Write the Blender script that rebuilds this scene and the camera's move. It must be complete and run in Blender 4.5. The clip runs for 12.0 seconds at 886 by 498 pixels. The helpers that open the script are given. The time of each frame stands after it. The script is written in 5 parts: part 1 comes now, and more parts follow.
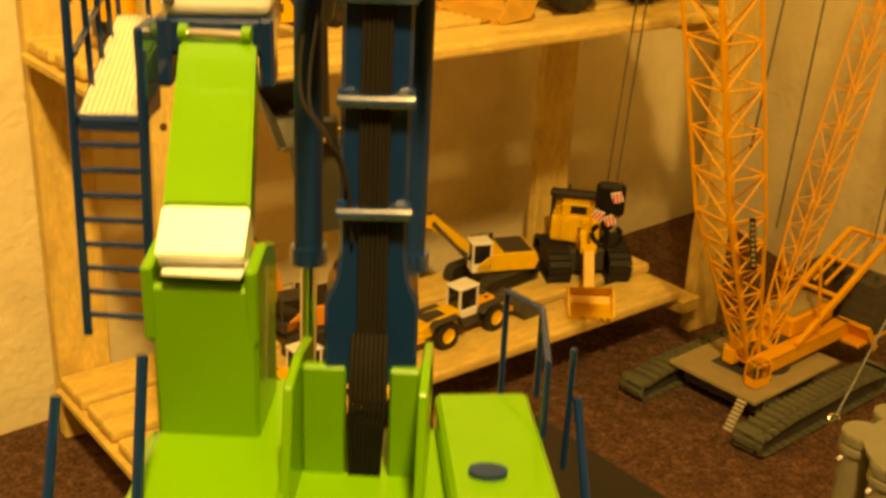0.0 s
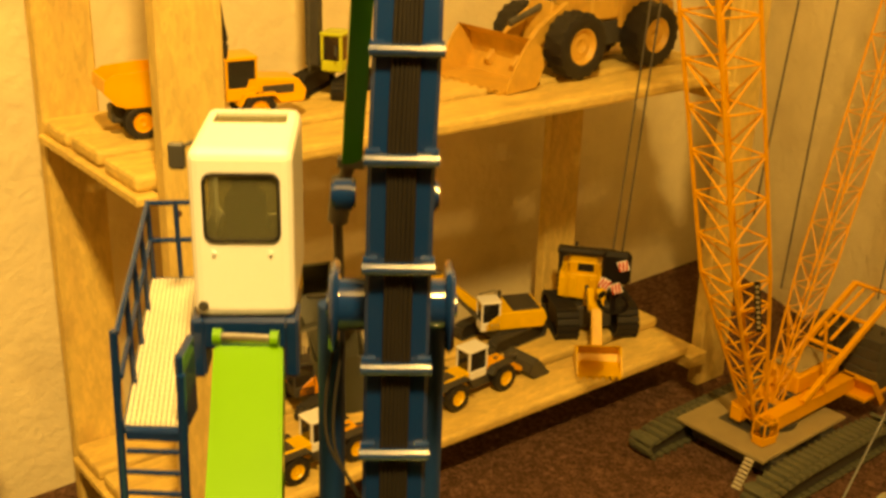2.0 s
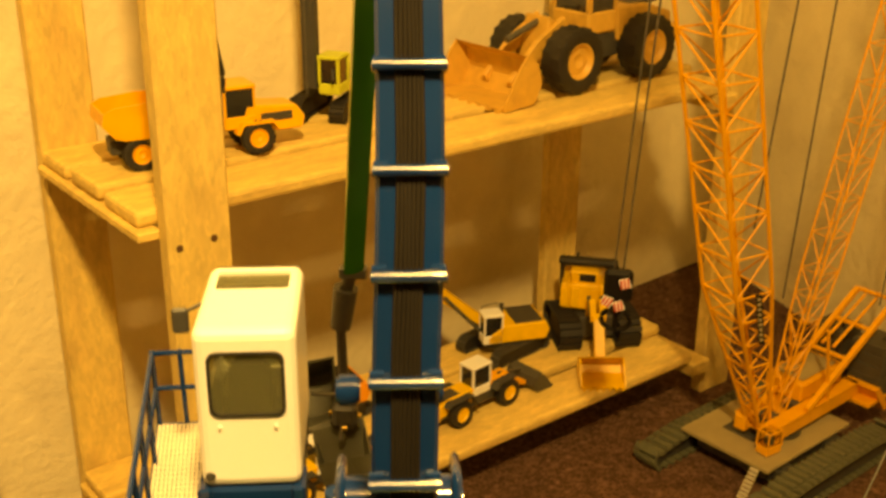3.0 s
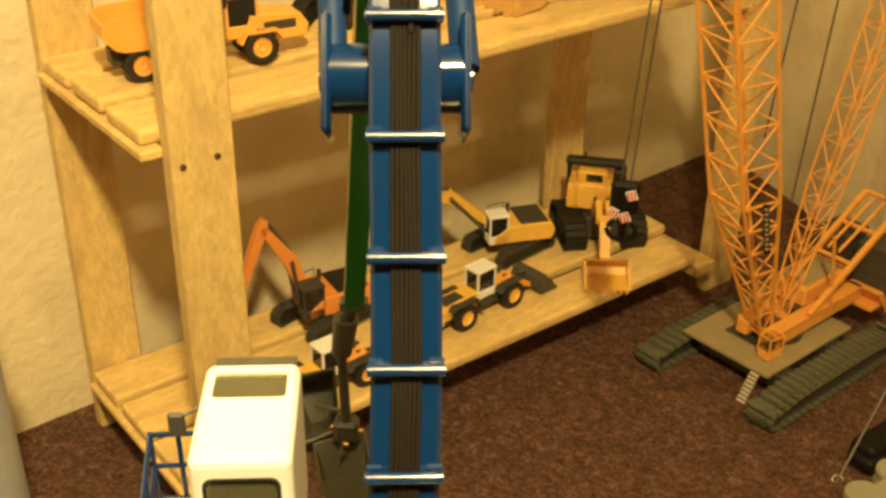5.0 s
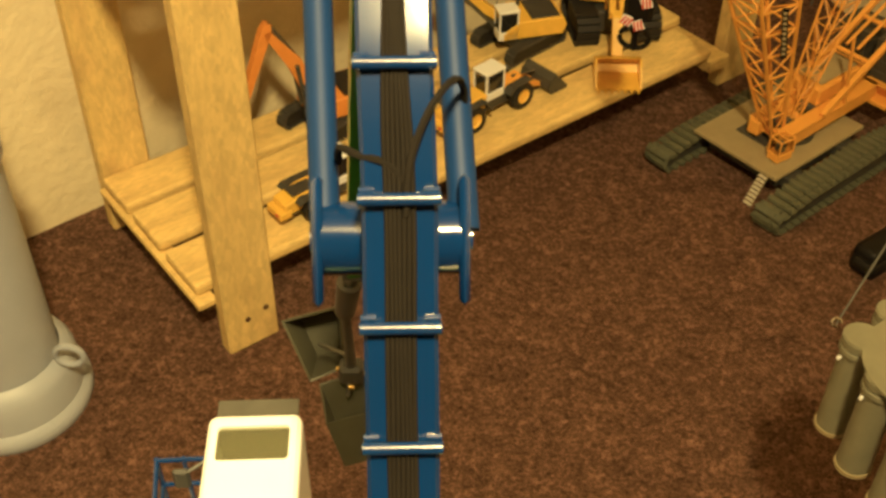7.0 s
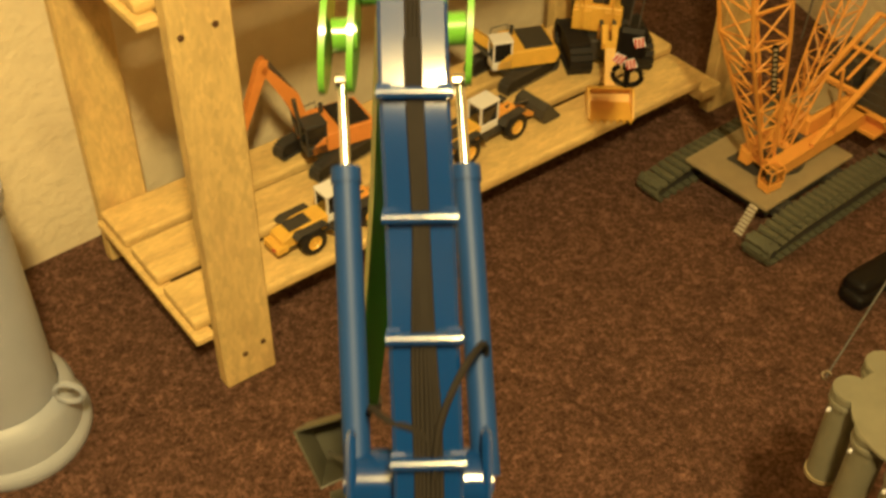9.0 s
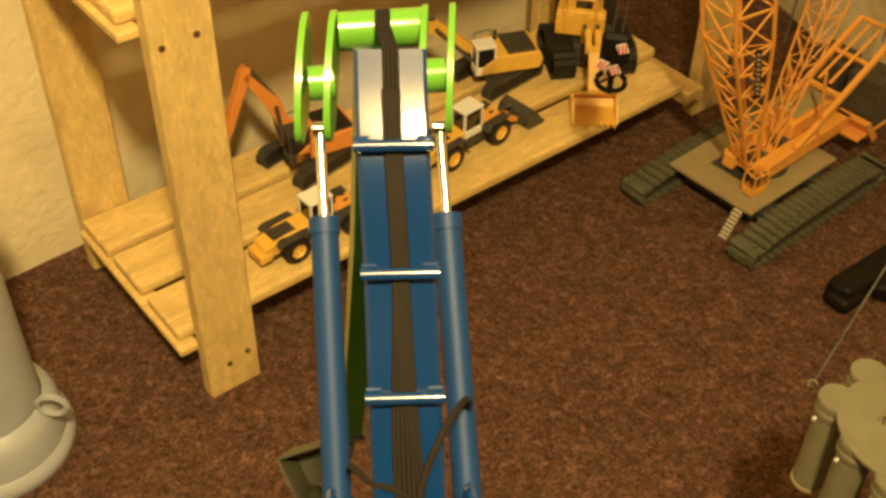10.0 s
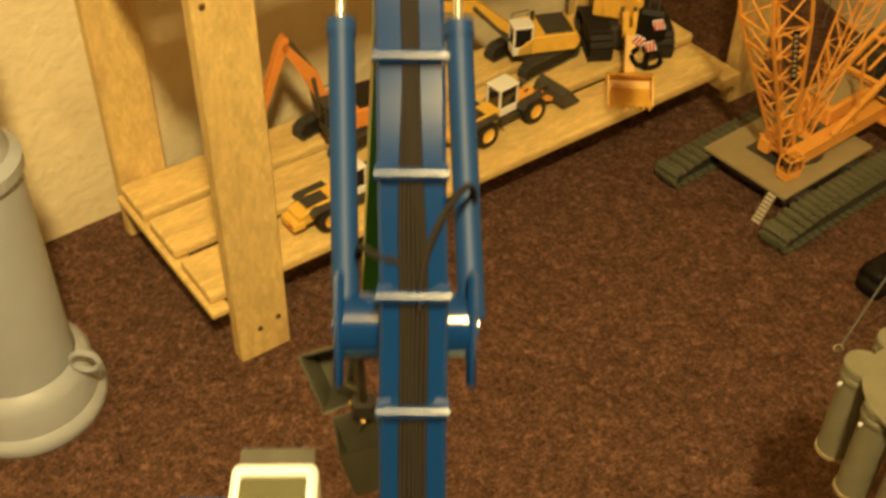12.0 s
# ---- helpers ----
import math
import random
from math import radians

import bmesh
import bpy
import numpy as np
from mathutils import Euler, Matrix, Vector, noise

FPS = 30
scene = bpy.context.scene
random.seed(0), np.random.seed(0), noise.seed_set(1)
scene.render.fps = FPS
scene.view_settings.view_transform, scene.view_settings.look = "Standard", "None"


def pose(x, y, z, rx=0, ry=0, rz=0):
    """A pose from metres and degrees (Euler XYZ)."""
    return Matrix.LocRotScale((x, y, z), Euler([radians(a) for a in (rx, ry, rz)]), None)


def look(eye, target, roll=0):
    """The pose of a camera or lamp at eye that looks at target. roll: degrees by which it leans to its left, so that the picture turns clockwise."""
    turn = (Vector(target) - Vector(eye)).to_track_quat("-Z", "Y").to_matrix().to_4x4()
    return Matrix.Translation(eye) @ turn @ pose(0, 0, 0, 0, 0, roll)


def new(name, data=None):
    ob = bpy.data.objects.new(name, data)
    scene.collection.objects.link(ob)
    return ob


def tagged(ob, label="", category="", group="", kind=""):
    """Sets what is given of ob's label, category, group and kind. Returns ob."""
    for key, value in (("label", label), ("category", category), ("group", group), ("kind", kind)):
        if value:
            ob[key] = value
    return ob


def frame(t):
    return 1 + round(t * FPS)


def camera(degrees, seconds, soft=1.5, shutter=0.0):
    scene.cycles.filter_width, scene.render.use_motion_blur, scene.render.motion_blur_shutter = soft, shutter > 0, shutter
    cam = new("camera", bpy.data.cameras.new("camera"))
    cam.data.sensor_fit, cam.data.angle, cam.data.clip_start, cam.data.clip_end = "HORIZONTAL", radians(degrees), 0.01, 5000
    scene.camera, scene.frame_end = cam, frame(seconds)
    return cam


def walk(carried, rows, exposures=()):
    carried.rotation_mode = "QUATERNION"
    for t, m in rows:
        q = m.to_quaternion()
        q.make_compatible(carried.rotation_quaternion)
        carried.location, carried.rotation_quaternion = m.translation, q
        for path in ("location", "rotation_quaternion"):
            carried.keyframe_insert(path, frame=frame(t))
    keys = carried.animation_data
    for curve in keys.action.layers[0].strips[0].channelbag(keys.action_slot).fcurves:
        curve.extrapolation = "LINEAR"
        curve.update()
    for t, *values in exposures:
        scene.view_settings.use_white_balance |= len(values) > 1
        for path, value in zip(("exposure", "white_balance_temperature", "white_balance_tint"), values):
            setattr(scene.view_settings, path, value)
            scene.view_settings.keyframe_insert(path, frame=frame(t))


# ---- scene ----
cam = camera(42.5, 12.0, 3.0, 0.6)
PATH = [
    (0, (0.055, -0.071, 1.02), (0.015, 1.776, 0.255), 2.4),
    (0.5, (0.054, -0.063, 1.045), (0.03, 1.792, 0.297), 2.0),
    (1, (0.053, -0.074, 1.075), (0.023, 1.789, 0.348), 1.9),
    (1.5, (0.052, -0.077, 1.085), (0.009, 1.782, 0.349), 1.9),
    (2, (0.052, -0.071, 1.101), (-0.005, 1.789, 0.368), 1.6),
    (2.5, (0.049, -0.063, 1.126), (0.003, 1.798, 0.393), 1.7),
    (3, (0.05, -0.053, 1.15), (-0.008, 1.798, 0.396), 0.4),
    (3.2, (0.05, -0.046, 1.159), (-0.018, 1.783, 0.355), -0.5),
    (5, (0.05, -0.014, 1.213), (-0.014, 1.732, 0.24), 0.8),
    (5.2, (0.052, -0.011, 1.217), (-0.007, 1.727, 0.229), 0.5),
    (5.5, (0.054, 0.006, 1.223), (-0.005, 1.704, 0.169), 1.1),
    (6, (0.0445, 0.0215, 1.266), (-0.022, 1.611, 0.055), 1.0),
    (6.5, (0.05, 0.043, 1.275), (-0.009, 1.544, -0.045), 0.5),
    (7, (0.049, 0.047, 1.284), (-0.016, 1.539, -0.046), 0.6),
    (8.8, (0.034, 0.061, 1.338), (-0.033, 1.543, -0.003), 0.6),
    (9, (0.0395, 0.0705, 1.3415), (-0.008, 1.559, 0.007), 1.0),
    (9.5, (0.034, 0.08, 1.352), (-0.006, 1.574, 0.024), 0.8),
    (10, (0.04, 0.083, 1.347), (0.018, 1.572, 0.012), 1.2),
    (10.5, (0.04, 0.083, 1.356), (0.005, 1.582, 0.032), 0.9),
    (11, (0.045, 0.075, 1.37), (-0.001, 1.587, 0.062), 0.8),
    (11.5, (0.049, 0.067, 1.35), (-0.007, 1.564, 0.026), 0.9),
    (12, (0.049, 0.042, 1.317), (-0.035, 1.533, -0.014), 1.2),
]
walk(cam, [(t, look(eye, target, roll)) for t, eye, target, roll in PATH],
     ((0.0, -0.12, 7200, 10), (3.2, -0.12, 7000, 10), (5.0, -0.02, 4900, 10), (7.2, -0.07, 4850, 10), (9.0, -0.08, 4950, 10), (12.0, -0.08, 5050, 10)))

# ---------------------------------------------------------------- light
world = bpy.data.worlds.new("room_air")
world.use_nodes = True
scene.world = world
world.node_tree.nodes["Background"].inputs[0].default_value = (1.0, 0.62, 0.26, 1)
world.node_tree.nodes["Background"].inputs[1].default_value = 0.006


def lamp(name, kind, m, energy, colour, size=0.1):
    data = bpy.data.lights.new(name, kind)
    data.energy, data.color = energy, colour
    if kind == "AREA":
        data.shape, data.size = "DISK", size
    else:
        data.shadow_soft_size = size
    ob = new(name, data)
    ob.matrix_world = m
    return ob


WARM = (1.0, 0.61, 0.165)
lamp("ceiling_bulb", "AREA", look((0.22, -0.44, 2.58), (-1.8, 1.1, 0.7)), 129.0, WARM, 0.22)

# ---------------------------------------------------------------- materials


def mat(name, colour, rough=0.5, metal=0.0, var=0.12, scale=40.0, bump=0.0, bump_scale=None, coat=0.0, stain=None, stain_amount=0.0,
        stretch=(1, 1, 1), piece=0.0, spec=0.5):
    """A surface with two scales of colour change, a fine relief and, with piece, a change from piece to piece."""
    m = bpy.data.materials.new(name)
    m.use_nodes = True
    n, links = m.node_tree.nodes, m.node_tree.links
    b = n["Principled BSDF"]
    b.inputs["Roughness"].default_value, b.inputs["Metallic"].default_value = rough, metal
    b.inputs["Specular IOR Level"].default_value = spec
    b.inputs["Coat Weight"].default_value, b.inputs["Coat Roughness"].default_value = coat, 0.05
    tc = n.new("ShaderNodeTexCoord")
    mp = n.new("ShaderNodeMapping")
    mp.inputs["Scale"].default_value = stretch
    links.new(tc.outputs["Object"], mp.inputs["Vector"])
    fine, broad = n.new("ShaderNodeTexNoise"), n.new("ShaderNodeTexNoise")
    for tex, k, d in ((fine, scale, 6.0), (broad, scale * 0.17, 3.0)):
        tex.inputs["Scale"].default_value, tex.inputs["Detail"].default_value = k, d
        links.new(mp.outputs["Vector"], tex.inputs["Vector"])
    add = n.new("ShaderNodeMath")
    add.operation = "ADD"
    links.new(fine.outputs["Fac"], add.inputs[0])
    links.new(broad.outputs["Fac"], add.inputs[1])
    last = add
    if piece:
        info, mul = n.new("ShaderNodeObjectInfo"), n.new("ShaderNodeMath")
        mul.operation = "MULTIPLY_ADD"
        links.new(info.outputs["Random"], mul.inputs[0])
        mul.inputs[1].default_value = piece
        links.new(add.outputs[0], mul.inputs[2])
        last = mul
    ramp = n.new("ShaderNodeMapRange")
    ramp.inputs["From Min"].default_value, ramp.inputs["From Max"].default_value = 0.6, 1.4 + piece
    ramp.inputs["To Min"].default_value, ramp.inputs["To Max"].default_value = 1 - var, 1 + var
    links.new(last.outputs[0], ramp.inputs["Value"])
    mix = n.new("ShaderNodeVectorMath")
    mix.operation = "SCALE"
    mix.inputs[0].default_value = colour
    links.new(ramp.outputs["Result"], mix.inputs["Scale"])
    out = mix.outputs["Vector"]
    if stain:
        st, sr, sm = n.new("ShaderNodeTexNoise"), n.new("ShaderNodeMapRange"), n.new("ShaderNodeMix")
        st.inputs["Scale"].default_value, st.inputs["Detail"].default_value = scale * 0.4, 8.0
        links.new(mp.outputs["Vector"], st.inputs["Vector"])
        sr.inputs["From Min"].default_value, sr.inputs["From Max"].default_value = 0.52, 0.72
        sr.inputs["To Max"].default_value = stain_amount
        links.new(st.outputs["Fac"], sr.inputs["Value"])
        sm.data_type = "RGBA"
        links.new(sr.outputs["Result"], sm.inputs[0])
        links.new(out, sm.inputs[6])
        sm.inputs[7].default_value = (*stain, 1)
        out = sm.outputs[2]
    links.new(out, b.inputs["Base Color"])
    rr = n.new("ShaderNodeMapRange")
    rr.inputs["To Min"].default_value, rr.inputs["To Max"].default_value = max(0.03, rough - 0.08), min(1.0, rough + 0.08)
    links.new(broad.outputs["Fac"], rr.inputs["Value"])
    links.new(rr.outputs["Result"], b.inputs["Roughness"])
    if bump:
        bt, bn = n.new("ShaderNodeTexNoise"), n.new("ShaderNodeBump")
        bt.inputs["Scale"].default_value, bt.inputs["Detail"].default_value = bump_scale or scale, 6.0
        links.new(mp.outputs["Vector"], bt.inputs["Vector"])
        bn.inputs["Strength"].default_value, bn.inputs["Distance"].default_value = min(1.0, bump * 50), 0.01 * bump * 50
        links.new(bt.outputs["Fac"], bn.inputs["Height"])
        links.new(bn.outputs["Normal"], b.inputs["Normal"])
    return m


PINE = mat("pine", (0.73, 0.545, 0.170), 0.55, var=0.16, scale=26, stretch=(0.6, 2.2, 2.2), bump=0.004, bump_scale=60,
           stain=(0.40, 0.25, 0.09), stain_amount=0.42, piece=0.25)
PINE_UP = mat("pine_upright", (0.73, 0.555, 0.185), 0.55, var=0.15, scale=30, stretch=(1.5, 1.5, 0.7), bump=0.004, bump_scale=60,
              stain=(0.44, 0.28, 0.11), stain_amount=0.4, piece=0.15)
KNOT = mat("dark_knot", (0.10, 0.05, 0.02), 0.6)
PLASTER = mat("white_plaster", (0.82, 0.735, 0.49), 0.8, var=0.10, scale=16, bump=0.012, bump_scale=46, stain=(0.5, 0.4, 0.24), stain_amount=0.25)
# assumed tones for the unseen walls and ceiling, kept dark to limit fill
BEIGE = mat("unseen_wall_beige", (0.36, 0.30, 0.20), 0.85, var=0.06, scale=12)
CEIL = mat("unseen_ceiling_tone", (0.50, 0.46, 0.40), 0.85, var=0.04, scale=10)
CARPET = mat("brown_carpet", (0.118, 0.066, 0.044), 0.95, var=0.34, scale=120, bump=0.02, bump_scale=300, stain=(0.27, 0.15, 0.10), stain_amount=0.45, spec=0.1)
BLUE = mat("blue_paint", (0.0045, 0.026, 0.125), 0.11, var=0.08, scale=60, coat=0.0, spec=0.55)
BLUE_EDGE = mat("blue_edge", (0.006, 0.032, 0.15), 0.22, var=0.06, scale=60, coat=0.8, spec=0.6)
BLUE_SATIN = mat("blue_ram_paint", (0.005, 0.030, 0.135), 0.55, var=0.08, scale=60, spec=0.3)
GREEN = mat("lime_green_paint", (0.118, 0.305, 0.006), 0.32, var=0.05, scale=50, coat=0.5, spec=0.3)
GREEN_D = mat("green_stick_paint", (0.035, 0.20, 0.008), 0.3, var=0.08, scale=50, coat=0.4)
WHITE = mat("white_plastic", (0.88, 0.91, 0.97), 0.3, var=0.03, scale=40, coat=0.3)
HOSE = mat("rubber_hose", (0.012, 0.010, 0.008), 0.85, var=0.25, scale=120, spec=0.2)
RUBBER = mat("black_rubber", (0.014, 0.013, 0.013), 0.6, var=0.3, scale=120, bump=0.002, bump_scale=300)
CHROME = mat("bright_steel", (0.78, 0.76, 0.72), 0.16, metal=1.0, var=0.05, scale=80)
STEEL = mat("dark_steel", (0.12, 0.12, 0.11), 0.45, metal=0.5, var=0.25, scale=90)
YELLOW = mat("machine_yellow", (0.86, 0.54, 0.016), 0.38, var=0.1, scale=60, coat=0.2, stain=(0.35, 0.18, 0.03), stain_amount=0.2)
DULLYEL = mat("dull_yellow", (0.62, 0.38, 0.07), 0.5, var=0.15, scale=60, stain=(0.25, 0.15, 0.05), stain_amount=0.35)
AMBER = mat("truck_amber", (0.84, 0.44, 0.016), 0.38, var=0.1, scale=60, coat=0.2, stain=(0.35, 0.18, 0.03), stain_amount=0.2)
ORANGE = mat("crane_orange", (0.80, 0.39, 0.014), 0.42, var=0.08, scale=60)
ORANGE_D = mat("excavator_orange", (0.76, 0.30, 0.018), 0.4, var=0.1, scale=60)
GREY = mat("grey_plastic", (0.40, 0.44, 0.54), 0.45, var=0.06, scale=25)
GREYCAN = mat("grey_drum_paint", (0.20, 0.195, 0.135), 0.5, var=0.14, scale=50, stain=(0.09, 0.085, 0.06), stain_amount=0.3)
OLIVE = mat("olive_grey_track", (0.095, 0.10, 0.065), 0.6, var=0.2, scale=80, bump=0.002, bump_scale=200)
PLATE = mat("khaki_deck", (0.33, 0.275, 0.145), 0.6, var=0.1, scale=40, stain=(0.2, 0.16, 0.1), stain_amount=0.25)
CWT = mat("counterweight_grey", (0.060, 0.057, 0.046), 0.6, var=0.18, scale=50)
BRASS = mat("brass_pin", (0.75, 0.52, 0.12), 0.3, metal=1.0, var=0.1, scale=90)
GRABC = mat("grab_grey", (0.085, 0.085, 0.058), 0.5, var=0.2, scale=80)
DARK = mat("dark_grey_plastic", (0.05, 0.05, 0.048), 0.5, var=0.2, scale=80)
BLACK = mat("black_laminate", (0.007, 0.006, 0.006), 0.5, var=0.2, scale=30, spec=0.2)
GRATE = mat("pale_grating", (0.62, 0.58, 0.48), 0.5, var=0.08, scale=90)
SEATC = mat("dark_seat", (0.13, 0.125, 0.09), 0.7, var=0.2, scale=80)
RED = mat("red_stripe", (0.55, 0.06, 0.03), 0.5)
GREENY = mat("yellow_green_paint", (0.52, 0.58, 0.05), 0.4, var=0.08, scale=60)


def add_tufts(material, scale, low, high, stretch=(1, 1, 1)):
    """Breaks a surface into small tufts, each with a tone of its own, at two sizes."""
    n, links = material.node_tree.nodes, material.node_tree.links
    socket = n["Principled BSDF"].inputs["Base Color"]
    before = socket.links[0].from_socket
    tc, mp = n.new("ShaderNodeTexCoord"), n.new("ShaderNodeMapping")
    mp.inputs["Scale"].default_value = stretch
    links.new(tc.outputs["Object"], mp.inputs["Vector"])
    for k in (1.0, 0.37):
        warp, shift, cell, split, tone, mul = (n.new("ShaderNodeTexNoise"), n.new("ShaderNodeVectorMath"), n.new("ShaderNodeTexVoronoi"), n.new("ShaderNodeSeparateColor"),
                                               n.new("ShaderNodeMapRange"), n.new("ShaderNodeVectorMath"))
        warp.inputs["Scale"].default_value = scale * k * 0.8
        links.new(mp.outputs["Vector"], warp.inputs["Vector"])
        shift.operation = "MULTIPLY_ADD"
        links.new(warp.outputs["Color"], shift.inputs[0])
        shift.inputs[1].default_value = (1.6 / (scale * k),) * 3
        links.new(mp.outputs["Vector"], shift.inputs[2])
        cell.inputs["Scale"].default_value = scale * k
        links.new(shift.outputs["Vector"], cell.inputs["Vector"])
        links.new(cell.outputs["Color"], split.inputs["Color"])
        tone.inputs["To Min"].default_value, tone.inputs["To Max"].default_value = 1 - (1 - low) * k ** 0.5, 1 + (high - 1) * k ** 0.5
        links.new(split.outputs["Red"], tone.inputs["Value"])
        mul.operation = "SCALE"
        links.new(before, mul.inputs[0])
        links.new(tone.outputs["Result"], mul.inputs["Scale"])
        before = mul.outputs["Vector"]
    links.new(before, socket)


add_tufts(CARPET, 330.0, 0.62, 1.72)
add_tufts(PINE, 210.0, 0.90, 1.09, (0.35, 1, 1))
add_tufts(PINE_UP, 210.0, 0.90, 1.09, (1, 1, 0.35))


def glass_mat(name, tint, rough=0.03):
    m = bpy.data.materials.new(name)
    m.use_nodes = True
    n, links = m.node_tree.nodes, m.node_tree.links
    b = n["Principled BSDF"]
    b.inputs["Base Color"].default_value = (*tint, 1)
    b.inputs["Roughness"].default_value = rough
    b.inputs["Transmission Weight"].default_value = 1.0
    b.inputs["IOR"].default_value = 1.12
    return m


GLASS = glass_mat("smoked_glass", (0.55, 0.52, 0.42))
CABGLASS = glass_mat("olive_cab_glass", (0.30, 0.30, 0.18), 0.06)
CABGLASS.node_tree.nodes["Principled BSDF"].inputs["Transmission Weight"].default_value = 0.80
DGLASS = mat("dark_window", (0.02, 0.02, 0.02), 0.08, var=0.1, scale=40, coat=0.5)

# ---------------------------------------------------------------- mesh helpers
SHIFT = {}


def thing(name, m, label, category, group="", shift=None):
    """A top-level thing: an Empty at its base. With shift, its parts are given in world places."""
    ob = new(name)
    ob.empty_display_size = 0.01
    ob.matrix_world = m
    if shift:
        SHIFT[ob] = m.translation.copy()
    return tagged(ob, label, category, group)


def part(name, bm, material, parent=None, label="", smooth=False):
    root = parent
    while root is not None and root.parent is not None:
        root = root.parent
    if root in SHIFT:
        bmesh.ops.translate(bm, verts=bm.verts, vec=-SHIFT[root])
    me = bpy.data.meshes.new(name)
    bmesh.ops.recalc_face_normals(bm, faces=bm.faces)
    bm.to_mesh(me)
    bm.free()
    me.materials.append(material)
    if smooth:
        for p in me.polygons:
            p.use_smooth = True
        me.set_sharp_from_angle(angle=radians(40))
    ob = new(name, me)
    if parent is not None:
        ob.parent = parent
    if label:
        tagged(ob, label)
    return ob


def setting(name, bm, material, label, category, smooth=False):
    return tagged(part(name, bm, material, None, "", smooth), label, category, "", "structure")


def box(x0, x1, y0, y1, z0, z1, bevel=0.0, bm=None, m=None, seg=1):
    b = bmesh.new()
    bmesh.ops.create_cube(b, size=1.0, matrix=Matrix.Translation(((x0 + x1) / 2, (y0 + y1) / 2, (z0 + z1) / 2)) @ Matrix.Diagonal((abs(x1 - x0), abs(y1 - y0), abs(z1 - z0), 1)))
    if bevel:
        bmesh.ops.bevel(b, geom=b.edges[:], offset=bevel, segments=seg, affect="EDGES", profile=0.5)
    return merge(bm, b, m)


def merge(bm, b, m=None):
    if m is not None:
        bmesh.ops.transform(b, matrix=m, verts=b.verts)
    if bm is None:
        return b
    me = bpy.data.meshes.new("scratch")
    b.to_mesh(me)
    b.free()
    bm.from_mesh(me)
    bpy.data.meshes.remove(me)
    return bm


def tube(a, b, r, r2=None, seg=10, bm=None, bevel=0.0):
    a, b = Vector(a), Vector(b)
    d = b - a
    t = bmesh.new()
    bmesh.ops.create_cone(t, cap_ends=True, segments=seg, radius1=r, radius2=r if r2 is None else r2, depth=d.length)
    if bevel:
        rims = [e for e in t.edges if len([f for f in e.link_faces if len(f.verts) > 4]) == 1]
        bmesh.ops.bevel(t, geom=rims, offset=bevel, segments=2, affect="EDGES")
    return merge(bm, t, Matrix.Translation((a + b) / 2) @ d.to_track_quat("Z", "Y").to_matrix().to_4x4())


def prism(pts, y0, y1, bm=None, m=None, bevel=0.0):
    """A profile in x and z, drawn out from y0 to y1."""
    b = bmesh.new()
    lo = [b.verts.new((x, y0, z)) for x, z in pts]
    hi = [b.verts.new((x, y1, z)) for x, z in pts]
    b.faces.new(lo)
    b.faces.new(hi[::-1])
    for i in range(len(pts)):
        k = (i + 1) % len(pts)
        b.faces.new((lo[k], lo[i], hi[i], hi[k]))
    bmesh.ops.recalc_face_normals(b, faces=b.faces)
    if bevel:
        bmesh.ops.bevel(b, geom=b.edges[:], offset=bevel, segments=1, affect="EDGES")
    return merge(bm, b, m)


def round_rect(x0, x1, z0, z1, r, n=5):
    """The outline of a rectangle with round corners, in x and z."""
    pts = []
    for cx, cz, a0 in ((x1 - r, z1 - r, 0), (x0 + r, z1 - r, 90), (x0 + r, z0 + r, 180), (x1 - r, z0 + r, 270)):
        for k in range(n + 1):
            a = radians(a0 + 90 * k / n)
            pts.append((cx + r * math.cos(a), cz + r * math.sin(a)))
    return pts


def loft(sections, bm=None, cap=True):
    """Joins rings of equally many points."""
    b = bmesh.new()
    rings = [[b.verts.new(p) for p in ring] for ring in sections]
    for r0, r1 in zip(rings, rings[1:]):
        for i in range(len(r0)):
            k = (i + 1) % len(r0)
            b.faces.new((r0[i], r0[k], r1[k], r1[i]))
    if cap:
        b.faces.new(rings[0][::-1])
        b.faces.new(rings[-1])
    bmesh.ops.recalc_face_normals(b, faces=b.faces)
    return merge(bm, b)


def lathe(profile, seg=40, bm=None, m=None):
    b = bmesh.new()
    rings = [[b.verts.new((r * math.cos(2 * math.pi * i / seg), r * math.sin(2 * math.pi * i / seg), z)) for i in range(seg)] for r, z in profile]
    for r0, r1 in zip(rings, rings[1:]):
        for i in range(seg):
            k = (i + 1) % seg
            b.faces.new((r0[i], r0[k], r1[k], r1[i]))
    return merge(bm, b, m)


def cord(points, r, bm=None, seg=6):
    """A bent tube along the points."""
    pts = [Vector(p) for p in points]
    rings = []
    for i, p in enumerate(pts):
        d = (pts[min(i + 1, len(pts) - 1)] - pts[max(i - 1, 0)]).normalized()
        q = d.to_track_quat("Z", "Y")
        rings.append([p + q @ Vector((r * math.cos(2 * math.pi * k / seg), r * math.sin(2 * math.pi * k / seg), 0)) for k in range(seg)])
    return loft(rings, bm)


def smooth_path(points, n):
    """A smooth curve through the points, in n steps a stretch."""
    pts = [Vector(p) for p in points]
    out = []
    for i in range(len(pts) - 1):
        p0, p1, p2, p3 = pts[max(i - 1, 0)], pts[i], pts[i + 1], pts[min(i + 2, len(pts) - 1)]
        for k in range(n):
            t = k / n
            out.append(0.5 * ((2 * p1) + (p2 - p0) * t + (2 * p0 - 5 * p1 + 4 * p2 - p3) * t * t + (3 * p1 - p0 - 3 * p2 + p3) * t ** 3))
    return out + [pts[-1]]

